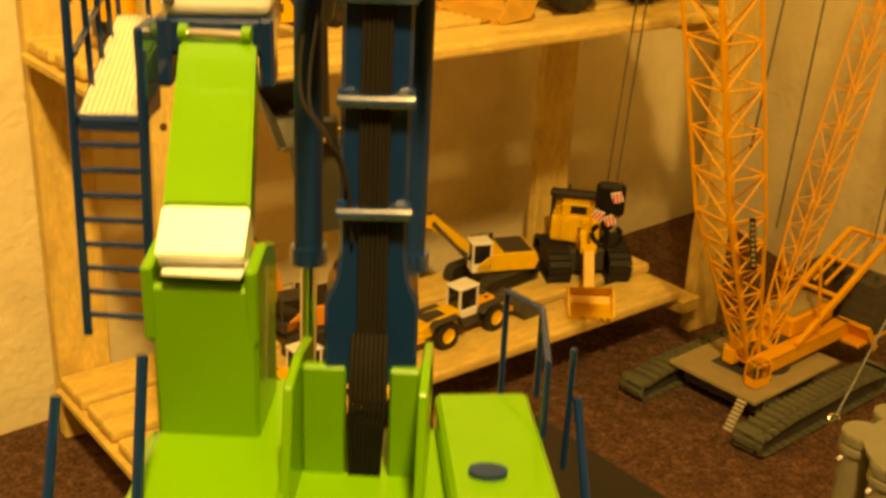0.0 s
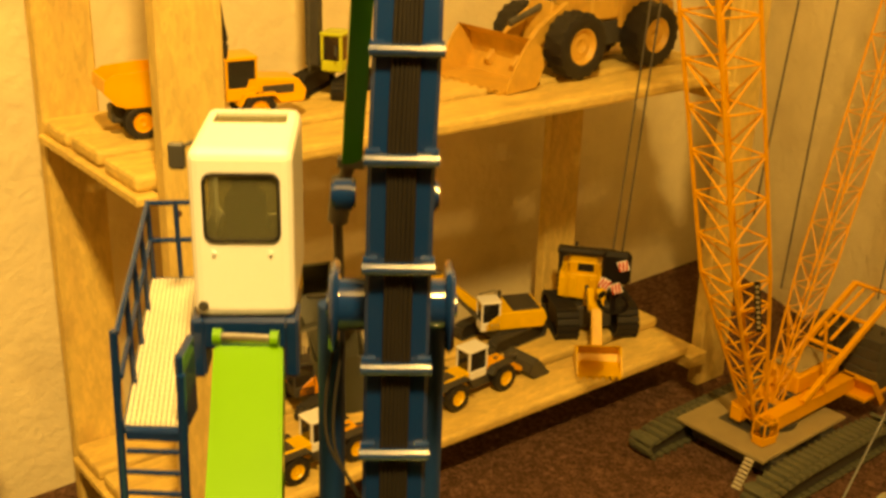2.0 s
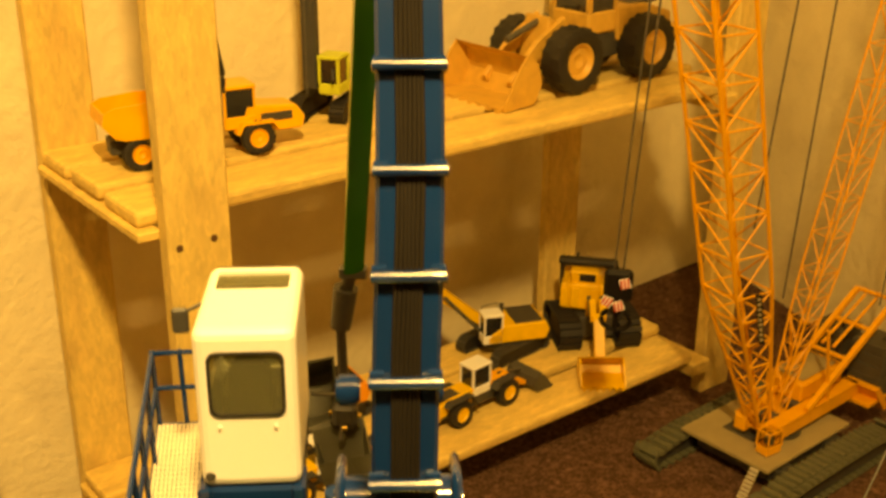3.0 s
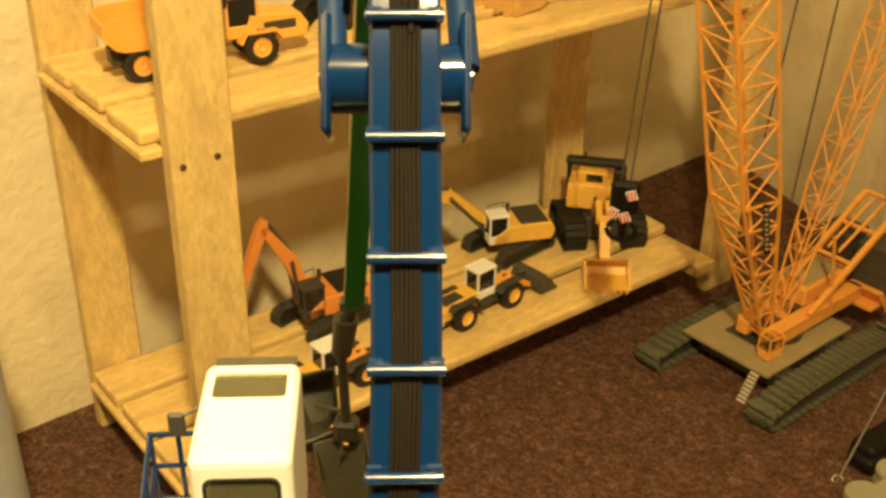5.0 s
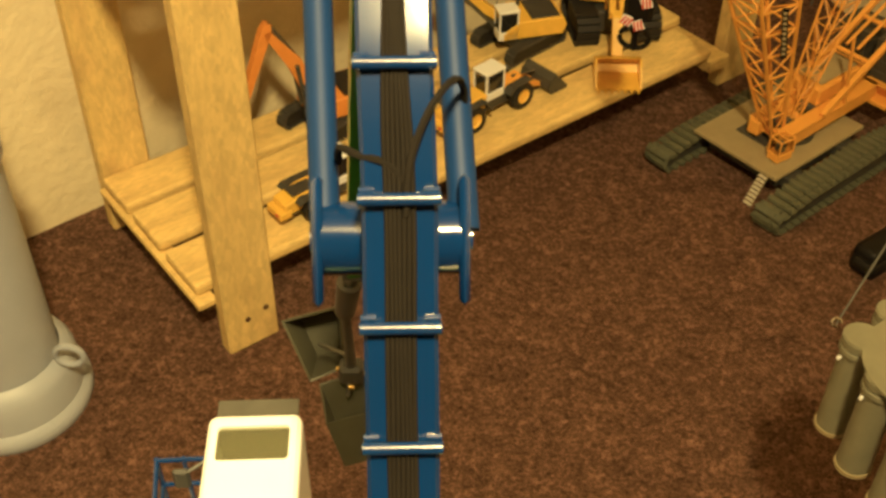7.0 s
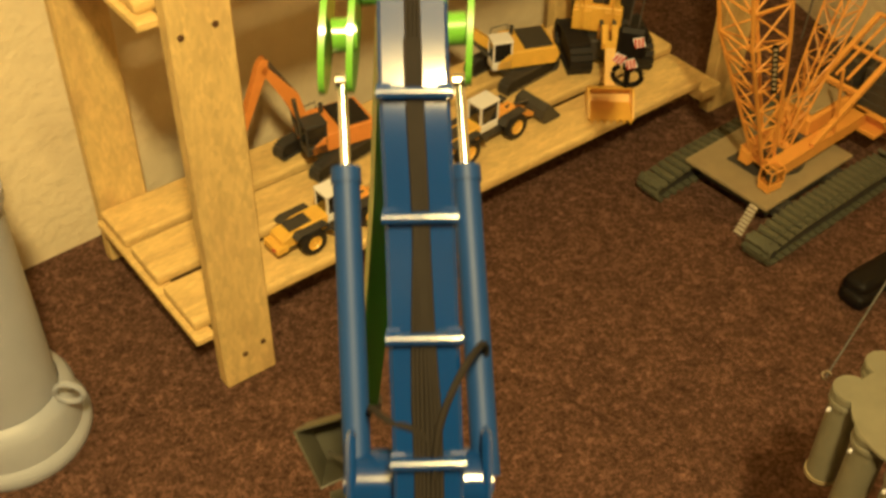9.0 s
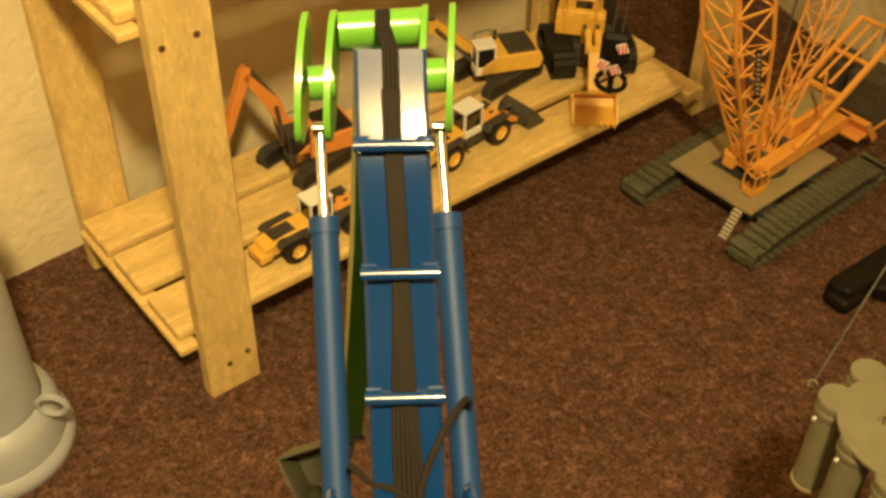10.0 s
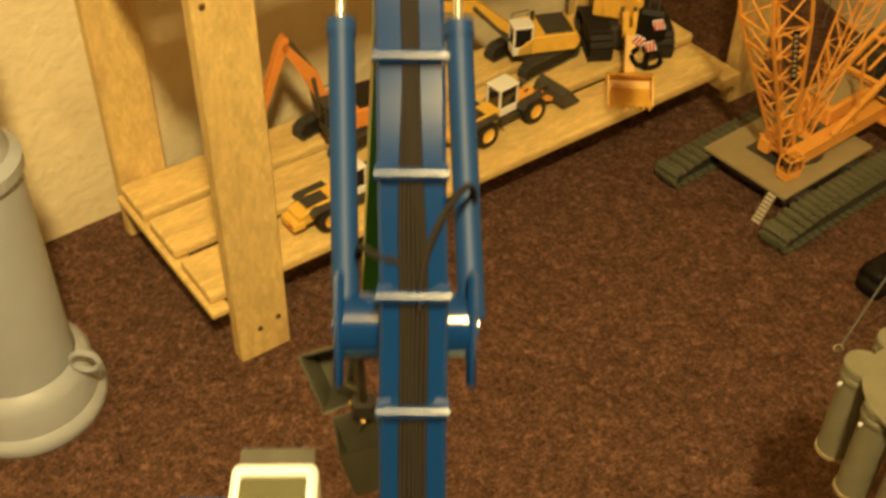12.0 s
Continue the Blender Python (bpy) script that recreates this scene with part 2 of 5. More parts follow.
# ---------------------------------------------------------------- the room
SH = Matrix.Translation((-0.338, 1.232, 0)) @ Matrix.Rotation(radians(40.0), 4, "Z")   # the shelf's own axes: x along it, y to the wall
WL = Matrix.Translation((-0.338, 1.232, 0)) @ Matrix.Rotation(radians(42.6), 4, "Z")   # the back wall's axes

b = bmesh.new()
bmesh.ops.create_grid(b, x_segments=2, y_segments=2, size=4.2, matrix=Matrix.Translation((0.0, 0.6, 0)))
floor = setting("floor", b, CARPET, "mottled reddish-brown short-pile carpet", "floor")
setting("wall_north", box(-2.4, 3.6, 0.437, 0.54, 0, 2.70, m=WL), PLASTER, "rough white plaster wall, yellowed by lamplight", "wall")
setting("wall_east", box(0.0, 5.6, 0.0, 0.12, 0, 2.70, m=Matrix.Translation((0.690, 2.715, 0)) @ Matrix.Rotation(radians(-69), 4, "Z")), PLASTER, "rough white plaster wall beside the crane", "wall")
# added out of view to close the room; their dark tones cut bounce light
setting("wall_south", box(-2.4, 3.6, -4.3, -4.2, 0, 2.70, m=WL), BEIGE, "unseen beige wall, toned down to cut bounce light", "wall")
setting("wall_west", box(-2.5, -2.4, -4.3, 0.54, 0, 2.70, m=WL), BEIGE, "unseen beige wall, toned down to cut bounce light", "wall")
setting("ceiling", box(-2.5, 3.6, -4.3, 0.54, 2.70, 2.80, m=WL), CEIL, "unseen greyish ceiling, toned down to cut bounce light", "ceiling")


# ---------------------------------------------------------------- the wooden shelf
shelf = thing("wooden_shelf", SH, "rough pine rack of slatted shelves on broad uprights", "shelf")
LO, UP = 0.120, 0.660
for top, x0, x1 in ((LO, -0.015, 1.11), (UP, -0.015, 1.14)):
    for y0, y1, dz, end in ((0.030, 0.133, 0.0, -0.018), (0.150, 0.246, 0.003, 0.022), (0.264, 0.356, 0.0005, 0.026)):
        part("plank", box(x0, x1 + end, y0, y1, top - 0.021 + dz, top + dz, 0.006, seg=2), PINE, shelf)
    part("bearer", box(-0.022, 0.010, 0.013, 0.358, top - 0.034, top - 0.0215, 0.002), PINE, shelf)
    part("bearer", box(1.085, 1.135, 0.02, 0.358, top - 0.048, top - 0.0215, 0.002), PINE, shelf)
for x0, x1, y0, y1 in ((0.004, 0.090, -0.016, 0.012), (1.155, 1.240, 0.05, 0.078), (-0.012, 0.074, 0.360, 0.386), (1.000, 1.088, 0.360, 0.386)):
    post = part("upright", box(x0, x1, y0, y1, 0.0, 1.9, 0.003), PINE_UP, shelf)
    if y0 < 0:
        for sx, sz in ((0.018, 0.621), (0.065, 0.624), (0.040, 0.058), (0.072, 0.066)):
            part("screw", tube((sx, y0 + 0.002, sz), (sx, y0 - 0.0015, sz), 0.0045, seg=10), KNOT, post)


# ---------------------------------------------------------------- the grey pipe
pipe = thing("drain_pipe", Matrix.Translation((-0.628, 1.125, 0)), "wide pale grey plastic pipe with a flanged foot, standing upright", "pipe")
part("tube", lathe([(0.0, 0.02), (0.086, 0.02), (0.082, 0.10), (0.080, 0.40), (0.074, 0.46), (0.069, 0.47), (0.066, 1.6), (0.0, 1.6)], 56), GREY, pipe, "", True)
part("foot_flange", lathe([(0.086, 0.0), (0.112, 0.0), (0.116, 0.010), (0.114, 0.022), (0.106, 0.030), (0.103, 0.075), (0.096, 0.090), (0.084, 0.098)], 56), GREY, pipe, "", True)
part("collar", lathe([(0.078, 0.425), (0.086, 0.430), (0.087, 0.448), (0.070, 0.462)], 56), GREY, pipe, "", True)
ring = [(0.112 + 0.020 * math.cos(a) * 1.0, -0.02, 0.115 + 0.018 * math.sin(a)) for a in [i * math.pi / 9 for i in range(19)]]
part("lug", cord(ring, 0.0045), GREY, pipe, "small grey ring lug", True)

# ---------------------------------------------------------------- the stand under the material handler
STAND_Z = 0.80
stand = thing("pedestal", Matrix.Translation((0.074, 0.318, 0)) @ Matrix.Rotation(radians(40), 4, "Z"), "plain black-topped pedestal under the model machine", "stand")
part("top", box(-0.30, 0.0, -0.26, 0.0, STAND_Z - 0.02, STAND_Z, 0.002), BLACK, stand)
part("body", box(-0.28, -0.02, -0.24, -0.02, 0.0, STAND_Z - 0.021, 0.003), BLACK, stand)

# ---------------------------------------------------------------- the material handler
hd = thing("material_handler", Matrix.Translation((0.03, 0.15, STAND_Z)), "lime-green and blue scale model material handler, its boom raised", "model machine", shift=True)

# undercarriage and upper carriage
YAW = Matrix.Translation((0.03, 0.15, 0)) @ Matrix.Rotation(radians(6.0), 4, "Z")
for sx in (-0.046, 0.030):
    tr = part("crawler", prism([(-0.062, 0.806), (-0.055, 0.8), (0.060, 0.8), (0.067, 0.806), (0.067, 0.818), (0.060, 0.824), (-0.055, 0.824), (-0.062, 0.818)], sx, sx + 0.014,
                               m=YAW @ Matrix.Rotation(radians(90), 4, "Z") @ Matrix.Scale(-1, 4, (0, 1, 0))), DARK, hd)
part("slewing_ring", tube((0.03, 0.15, 0.812), (0.03, 0.15, 0.836), 0.024, seg=28), STEEL, hd)
part("upper_frame", box(-0.050, 0.044, -0.062, 0.030, 0.836, 0.866, 0.002, m=YAW), GREEN, hd)
hood = part("engine_hood", prism([(-0.058, 0.852), (0.030, 0.852), (0.034, 0.870), (0.030, 0.874), (-0.058, 0.876)], 0.0, 0.024,
                                 m=Matrix.Translation((0.0765, 0.158, 0.0)) @ Matrix.Rotation(radians(97), 4, "Z"), bevel=0.0012), GREEN, hd)
oval = bmesh.new()
bmesh.ops.create_circle(oval, cap_ends=True, segments=24, radius=0.0045, matrix=Matrix.Translation((0.0625, 0.1475, 0.8764)) @ Matrix.Diagonal((1.0, 0.62, 1, 1)))
ex = bmesh.ops.extrude_face_region(oval, geom=oval.faces[:])
bmesh.ops.translate(oval, verts=[v for v in ex["geom"] if isinstance(v, bmesh.types.BMVert)], vec=(0, 0, -0.002))
part("badge", oval, BLUE, hood, "plain blue oval badge")
for a, c in (((0.076, 0.17, 0.872), (0.076, 0.17, 0.892)), ((0.076, 0.20, 0.866), (0.076, 0.20, 0.892)), ((0.076, 0.17, 0.892), (0.076, 0.20, 0.892)), ((0.084, 0.19, 0.85), (0.084, 0.19, 0.886)),
             ((0.067, 0.215, 0.85), (0.067, 0.215, 0.89)), ((0.067, 0.215, 0.89), (0.076, 0.20, 0.892))):
    part("grab_rail", tube(a, c, 0.0009, seg=8), BLUE, hd, "", True)
for a, c in (((-0.0125, 0.128, 0.866), (-0.012, 0.140, 0.905)), ((-0.037, 0.135, 0.85), (-0.0355, 0.150, 0.888)), ((0.092, 0.17, 0.83), (0.086, 0.19, 0.872))):
    part("grab_rail", tube(a, c, 0.0013, seg=8), BLUE, hd, "", True)

# the lift column of the cab and its slanting arm
part("deck", box(-0.0165, 0.0175, 0.118, 0.190, 0.862, 0.8735, 0.0015), GREEN, hd)
col = part("column", box(-0.0158, 0.0085, 0.160, 0.184, 0.872, 0.912, 0.001), GREEN, hd)
for x in (-0.0176, 0.0060):
    part("cheek", prism([(0.160, 0.898), (0.186, 0.898), (0.184, 0.914), (0.172, 0.9185), (0.1595, 0.9165)], x, x + 0.0027, m=Matrix.Rotation(radians(90), 4, "Z") @ Matrix.Scale(-1, 4, (0, 1, 0)), bevel=0.0005), GREEN, col)
part("pivot_pin", tube((-0.0140, 0.166, 0.9145), (0.0065, 0.166, 0.9145), 0.0026, seg=14), CHROME, col)
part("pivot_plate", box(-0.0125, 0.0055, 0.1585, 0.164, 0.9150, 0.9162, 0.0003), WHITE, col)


def slab(p_low, p_high, w_low, w_high, depth, bevel=0.0008):
    """A beam between two places of its rear face, level across, with its depth ahead of that face."""
    lo, hi = Vector(p_low), Vector(p_high)
    along = (hi - lo).normalized()
    side = Vector((1, 0.08, 0)).normalized()
    back = along.cross(side).normalized()
    if back.y < 0:
        back = -back
    rings = []
    for p, w in ((lo, w_low), (hi, w_high)):
        rings.append([p - side * w / 2, p + side * w / 2, p + side * w / 2 + back * depth, p - side * w / 2 + back * depth])
    bm = loft(rings)
    bmesh.ops.bevel(bm, geom=bm.edges[:], offset=bevel, segments=2, affect="EDGES")
    return bm


arm = part("cab_arm", slab((-0.0040, 0.1682, 0.9287), (-0.0120, 0.2205, 0.9545), 0.0197, 0.0198, 0.012), GREEN, hd)
part("arm_elbow", slab((-0.0039, 0.1590, 0.9203), (-0.0040, 0.1680, 0.9285), 0.0195, 0.0197, 0.012, 0.0004), WHITE, arm, "white elbow plate")
for x in (-0.0210, -0.0045):
    part("arm_eye", tube((x - 0.0012, 0.2215, 0.9560), (x + 0.0012, 0.2215, 0.9560), 0.0024, seg=12), GREEN, arm)
part("arm_pin", tube((-0.0198, 0.2215, 0.9557), (-0.0042, 0.2215, 0.9557), 0.0015, seg=10), CHROME, arm)

# the cab on its blue cradle
CABM = Matrix.Translation((-0.0142, 0.228, 0)) @ Matrix.Rotation(radians(5.5), 4, "Z")
cradle = part("cab_cradle", box(-0.0150, 0.0140, 0.0, 0.045, 0.9485, 0.9588, 0.0012, m=CABM), BLUE, hd)
for x in (-0.0160, 0.0112):
    part("cradle_lug", box(x, x + 0.0042, -0.001, 0.012, 0.9400, 0.9590, 0.0009, m=CABM), BLUE, cradle)


def cab_shell():
    """A rounded cab with a rear window and a roof window cut out of its walls."""
    bm = box(-0.0146, 0.0146, 0.0, 0.047, 0.9590, 1.0100, 0.0030, seg=3, m=CABM)
    return bm


cab = part("cab", cab_shell(), WHITE, hd, "glossy white driver's cab")


def cut(target, *cutters):
    """Cuts openings through a part."""
    dg = bpy.context.evaluated_depsgraph_get
    for c in cutters:
        ob = new("cutter", bpy.data.meshes.new("cutter"))
        c.to_mesh(ob.data)
        c.free()
        ob.matrix_world = Matrix.Identity(4)
        mod = target.modifiers.new("cut", "BOOLEAN")
        mod.object, mod.operation, mod.solver = ob, "DIFFERENCE", "EXACT"
        bpy.context.view_layer.update()
        me = bpy.data.meshes.new_from_object(target.evaluated_get(dg()))
        target.modifiers.clear()
        old = target.data
        target.data = me
        bpy.data.meshes.remove(old)
        bpy.data.objects.remove(ob)


cut(cab, box(-0.0132, 0.0132, 0.0014, 0.0452, 0.9605, 1.0080, 0.002, m=CABM),
    prism(round_rect(-0.0102, 0.0106, 0.9832, 1.0030, 0.0026), -0.01, 0.006, m=CABM),
    box(-0.0110, 0.0110, 0.0285, 0.0415, 1.000, 1.02, 0.0012, seg=2, m=CABM),
    box(-0.0125, 0.0125, 0.040, 0.06, 0.975, 1.004, 0.002, m=CABM),
    box(-0.03, -0.006, 0.014, 0.040, 0.980, 1.002, 0.002, m=CABM))
seal = prism(round_rect(-0.0107, 0.0111, 0.9827, 1.0035, 0.0030), -0.0004, 0.0010, m=CABM)
ws = part("rear_seal", seal, RUBBER, cab, "black rubber window seal")
cut(ws, prism(round_rect(-0.0098, 0.0102, 0.9836, 1.0026, 0.0024), -0.01, 0.01, m=CABM))
for nm, bm in (("rear_pane", box(-0.0104, 0.0108, 0.0003, 0.0009, 0.9830, 1.0032, m=CABM)), ("roof_pane", box(-0.0112, 0.0112, 0.0282, 0.0417, 1.0084, 1.0090, m=CABM)),
               ("windscreen", box(-0.0127, 0.0127, 0.0456, 0.0462, 0.974, 1.005, m=CABM))):
    pane = part(nm, bm, CABGLASS, cab, "smoked window pane")
    pane.visible_shadow = False
seat = part("seat", prism(round_rect(-0.0062, 0.0058, 0.970, 0.9935, 0.0022), 0.012, 0.0155, m=CABM), SEATC, cab, "dark moulded driver's seat")
part("headrest", prism(round_rect(-0.0040, 0.0036, 0.9925, 0.9965, 0.0012), 0.0125, 0.0150, m=CABM), SEATC, seat)
part("seat_base", box(-0.0066, 0.0062, 0.014, 0.028, 0.962, 0.974, 0.0015, m=CABM), SEATC, cab)
for x in (-0.0092, 0.0066):
    part("armrest", box(x, x + 0.0022, 0.014, 0.028, 0.974, 0.9815, 0.0006, m=CABM), SEATC, cab)
part("wiper", tube(CABM @ Vector((-0.0075, 0.0464, 0.985)), CABM @ Vector((-0.0060, 0.0464, 1.003)), 0.0004, seg=6), DARK, cab)
part("cross_rail", tube(CABM @ Vector((-0.0128, 0.0448, 0.9885)), CABM @ Vector((0.0128, 0.0448, 0.9885)), 0.0005, seg=6), DARK, cab)
wheel_rim = [CABM @ Vector((0.002 + 0.0058 * math.cos(a), 0.034 - 0.003 * math.sin(a), 0.9935 + 0.0036 * math.sin(a))) for a in [i * math.pi / 10 for i in range(21)]]
part("steering_wheel", cord(wheel_rim, 0.0007), DARK, cab, "", True)
part("dashboard", box(-0.0120, 0.0125, 0.036, 0.044, 0.9610, 0.9760, 0.002, m=CABM), STEEL, cab)
part("visor", box(-0.0128, 0.0128, 0.0475, 0.0560, 1.0045, 1.0058, 0.0004, m=CABM), STEEL, cab)
part("plug", tube(CABM @ Vector((-0.0118, 0.0004, 0.9630)), CABM @ Vector((-0.0118, -0.0004, 0.9630)), 0.0015, seg=14), DARK, cab)
for x in (-0.008, 0.008):
    part("rivet", tube(CABM @ Vector((x, 0.0004, 0.9795)), CABM @ Vector((x, -0.0005, 0.9795)), 0.0006, seg=8), WHITE, cab)
mirror = part("mirror", box(-0.0250, -0.0198, 0.030, 0.032, 0.9945, 1.0030, 0.0008, m=CABM), DARK, cab, "small dark wing mirror")
part("mirror_arm", tube(CABM @ Vector((-0.0200, 0.031, 1.002)), CABM @ Vector((-0.0138, 0.034, 1.004)), 0.0006, seg=6), DARK, mirror)

# the platform, its grating, ladder and railing
nl, nr, fl, fr = Vector((-0.0412, 0.1968, 0.9398)), Vector((-0.0254, 0.1962, 0.9405)), Vector((-0.0568, 0.2815, 0.9472)), Vector((-0.0420, 0.2828, 0.9478))


def deck_point(s, t):
    return (nl * (1 - s) + nr * s) * (1 - t) + (fl * (1 - s) + fr * s) * t


plat = part("platform", bmesh.new(), BLUE, hd)
frame_bm = bmesh.new()
for a, c in ((nl, nr), (fl, fr), (nl, fl), (nr, fr)):
    tube(a - Vector((0, 0, 0.0012)), c - Vector((0, 0, 0.0012)), 0.0014, seg=8, bm=frame_bm)
box(nl.x, nr.x, nl.y - 0.0016, nl.y, nl.z - 0.0034, nl.z - 0.0002, 0.0003, bm=frame_bm)
part("edge_frame", frame_bm, BLUE, plat)
g = bmesh.new()
for i in range(12):
    s = i / 11
    tube(deck_point(s, 0.01), deck_point(s, 0.99), 0.00050, seg=4, bm=g)
for i in range(34):
    t = (i + 0.5) / 34
    tube(deck_point(0.02, t), deck_point(0.98, t), 0.00030, seg=4, bm=g)
under = bmesh.new()
under.faces.new([under.verts.new(deck_point(a, c) - Vector((0, 0, 0.0016))) for a, c in ((0.02, 0.01), (0.98, 0.01), (0.98, 0.99), (0.02, 0.99))])
ex = bmesh.ops.extrude_face_region(under, geom=under.faces[:])
bmesh.ops.translate(under, verts=[v for v in ex["geom"] if isinstance(v, bmesh.types.BMVert)], vec=(0, 0, -0.0006))
part("under_plate", under, STEEL, plat)
tagged(plat, "blue-edged walkway")
part("grating", g, GRATE, plat, "cream perforated walkway grating")
base_z = 0.8805
lad = part("ladder", bmesh.new(), BLUE, hd)
lbl, lbr = Vector((-0.0435, 0.1950, base_z)), Vector((-0.0262, 0.1944, base_z))
part("stile", tube(lbl, (-0.0424, 0.1962, 0.9690), 0.0012, seg=8), BLUE, lad, "", True)
part("stile", tube(lbr, (-0.0250, 0.1956, 0.9570), 0.0014, seg=8), BLUE, lad, "", True)
for i in range(8):
    z = 0.9325 - i * 0.0066
    k = (z - base_z) / (0.94 - base_z)
    part("rung", tube(lbl.lerp(nl, k), lbr.lerp(nr, k), 0.0008, seg=8), BLUE, lad, "", True)
rail = part("railing", bmesh.new(), BLUE, hd)
for h in (0.0282, 0.0150):
    top = [nl + Vector((-0.0006, 0, h)), fl + Vector((-0.0004, 0, h - 0.0012)), fr + Vector((0.004, 0.0004, h - 0.0012))]
    for a, c in zip(top, top[1:]):
        part("bar", tube(a, c, 0.0009, seg=8), BLUE, rail, "", True)
for s, t in ((0, 0.25), (0, 0.5), (0, 0.75), (0, 1.0), (0.62, 1.0)):
    p = deck_point(s, t)
    part("post", tube(p, p + Vector((-0.0005, 0, 0.0278)), 0.0009, seg=8), BLUE, rail, "", True)
part("side_plate", box(-0.0268, -0.0246, 0.1958, 0.2100, 0.9385, 0.9625, 0.0008), BLUE, plat)

# the boom: foot brackets, bent box, hoses, cross bars
for x in (0.0166, 0.0462):
    part("boom_bracket", prism([(0.136, 0.862), (0.186, 0.862), (0.176, 0.893), (0.160, 0.8965), (0.146, 0.8955)], x, x + 0.0022,
                               m=Matrix.Rotation(radians(90), 4, "Z") @ Matrix.Scale(-1, 4, (0, 1, 0)), bevel=0.0004), GREEN, hd)
for x0, x1 in ((0.0188, 0.0290), (0.0390, 0.0462)):
    part("bracket_web", box(x0, x1, 0.158, 0.161, 0.862, 0.8945, 0.0006), GREEN, hd)
part("rear_sill", box(0.0188, 0.0462, 0.128, 0.140, 0.858, 0.868, 0.001), GREEN, hd)
FACE = smooth_path([(0.0345, 0.1590, 0.890), (0.0345, 0.1605, 0.915), (0.0345, 0.1640, 0.955), (0.0346, 0.1690, 1.000), (0.0348, 0.1725, 1.026), (0.0352, 0.1785, 1.049), (0.0350, 0.1885, 1.070),
                    (0.0342, 0.2005, 1.0915), (0.0331, 0.2135, 1.1135), (0.0320, 0.2285, 1.1355), (0.0300, 0.2460, 1.1560), (0.0280, 0.2655, 1.1755), (0.0256, 0.2845, 1.1960), (0.0240, 0.3018, 1.2103)], 6)
SIDE = Vector((0.997, 0.08, 0)).normalized()


def boom_axes(i):
    d = (FACE[min(i + 1, len(FACE) - 1)] - FACE[max(i - 1, 0)]).normalized()
    back = d.cross(SIDE)
    return d, (back if back.y > 0 else -back).normalized()


rings = []
for i, p in enumerate(FACE):
    d, back = boom_axes(i)
    f = i / (len(FACE) - 1)
    w = 0.0150 + 0.0013 * f
    if p.z < 0.922:
        w += 0.0062 * min(1.0, max(0.0, 0.9165 - p.z) / 0.006)
    dp = 0.020 - 0.007 * f
    c = 0.0009
    rings.append([p + SIDE * sx + back * sy for sx, sy in ((-w / 2 + c, 0), (w / 2 - c, 0), (w / 2, c), (w / 2, dp), (-w / 2, dp), (-w / 2, c))])
boom = part("boom", loft(rings), BLUE, hd, "glossy dark blue boom with cross bars", True)


def face_at(z):
    """Place on the boom's rear face at a height, with its axes."""
    i = min(range(len(FACE) - 1), key=lambda k: abs(FACE[k].z + FACE[k + 1].z - 2 * z))
    k = (z - FACE[i].z) / (FACE[i + 1].z - FACE[i].z)
    return FACE[i].lerp(FACE[i + 1], k), *boom_axes(i)


for k in range(7):
    off = (k - 3) * 0.00094
    pts = []
    for i, p in enumerate(FACE[:-3]):
        d, back = boom_axes(i)
        f = i / len(FACE)
        squeeze = 1.0 - 0.45 * max(0.0, min(1.0, (f - 0.72) / 0.1))
        shift = 0.0004 * math.sin(i * 0.4 + k)
        pts.append(p + SIDE * (off * squeeze + 0.3 * shift) - back * (0.0004 + 0.15 * abs(shift)))
    part("hose", cord(pts, 0.00056, seg=6), HOSE, boom, "", True)
drop = bmesh.new()
for k in range(8):
    off = (k - 3.5) * 0.00105
    cord(smooth_path([(0.0343 + off, 0.1590, 0.903), (0.0343 + off, 0.1560, 0.896), (0.0343 + off * 1.05, 0.1545, 0.886), (0.0338 + off * 0.95, 0.1560, 0.876), (0.0336 + off * 0.85, 0.1585, 0.864)], 4), 0.00062, bm=drop)
part("hose_loop", drop, HOSE, boom, "", True)
part("hose_clamp", box(0.0295, 0.0390, 0.1500, 0.1580, 0.8600, 0.8650, 0.0006), DARK, boom)
tip_strap = []
for i in range(len(FACE) - 4, len(FACE)):
    d, back = boom_axes(i)
    tip_strap.append((FACE[i], back))
RUNGS = (0.9315, 0.9560, 0.9775, 1.0015, 1.0260, 1.0490, 1.0700, 1.0910, 1.1135, 1.1355, 1.1565, 1.1755, 1.1960)
for n_r, z in enumerate(RUNGS):
    p, d, back = face_at(z)
    w = 0.0164 + 0.0010 * n_r / 12
    bar = bmesh.new()
    tube(p - SIDE * w / 2 - back * 0.0019, p + SIDE * w / 2 - back * 0.0019, 0.0014, seg=12, bm=bar)
    for sx in (-1, 1):
        q = p + SIDE * sx * w * 0.43
        tube(q + back * 0.0005, q - back * 0.0024, 0.0014, seg=8, bm=bar)
        tube(q - SIDE * sx * 0.0022 + d * 0.0018 - back * 0.0002, q + SIDE * sx * 0.001 + d * 0.0018 - back * 0.0002, 0.0008, seg=8, bm=bar)
    part("cross_bar", bar, BLUE_EDGE, boom, "", True)


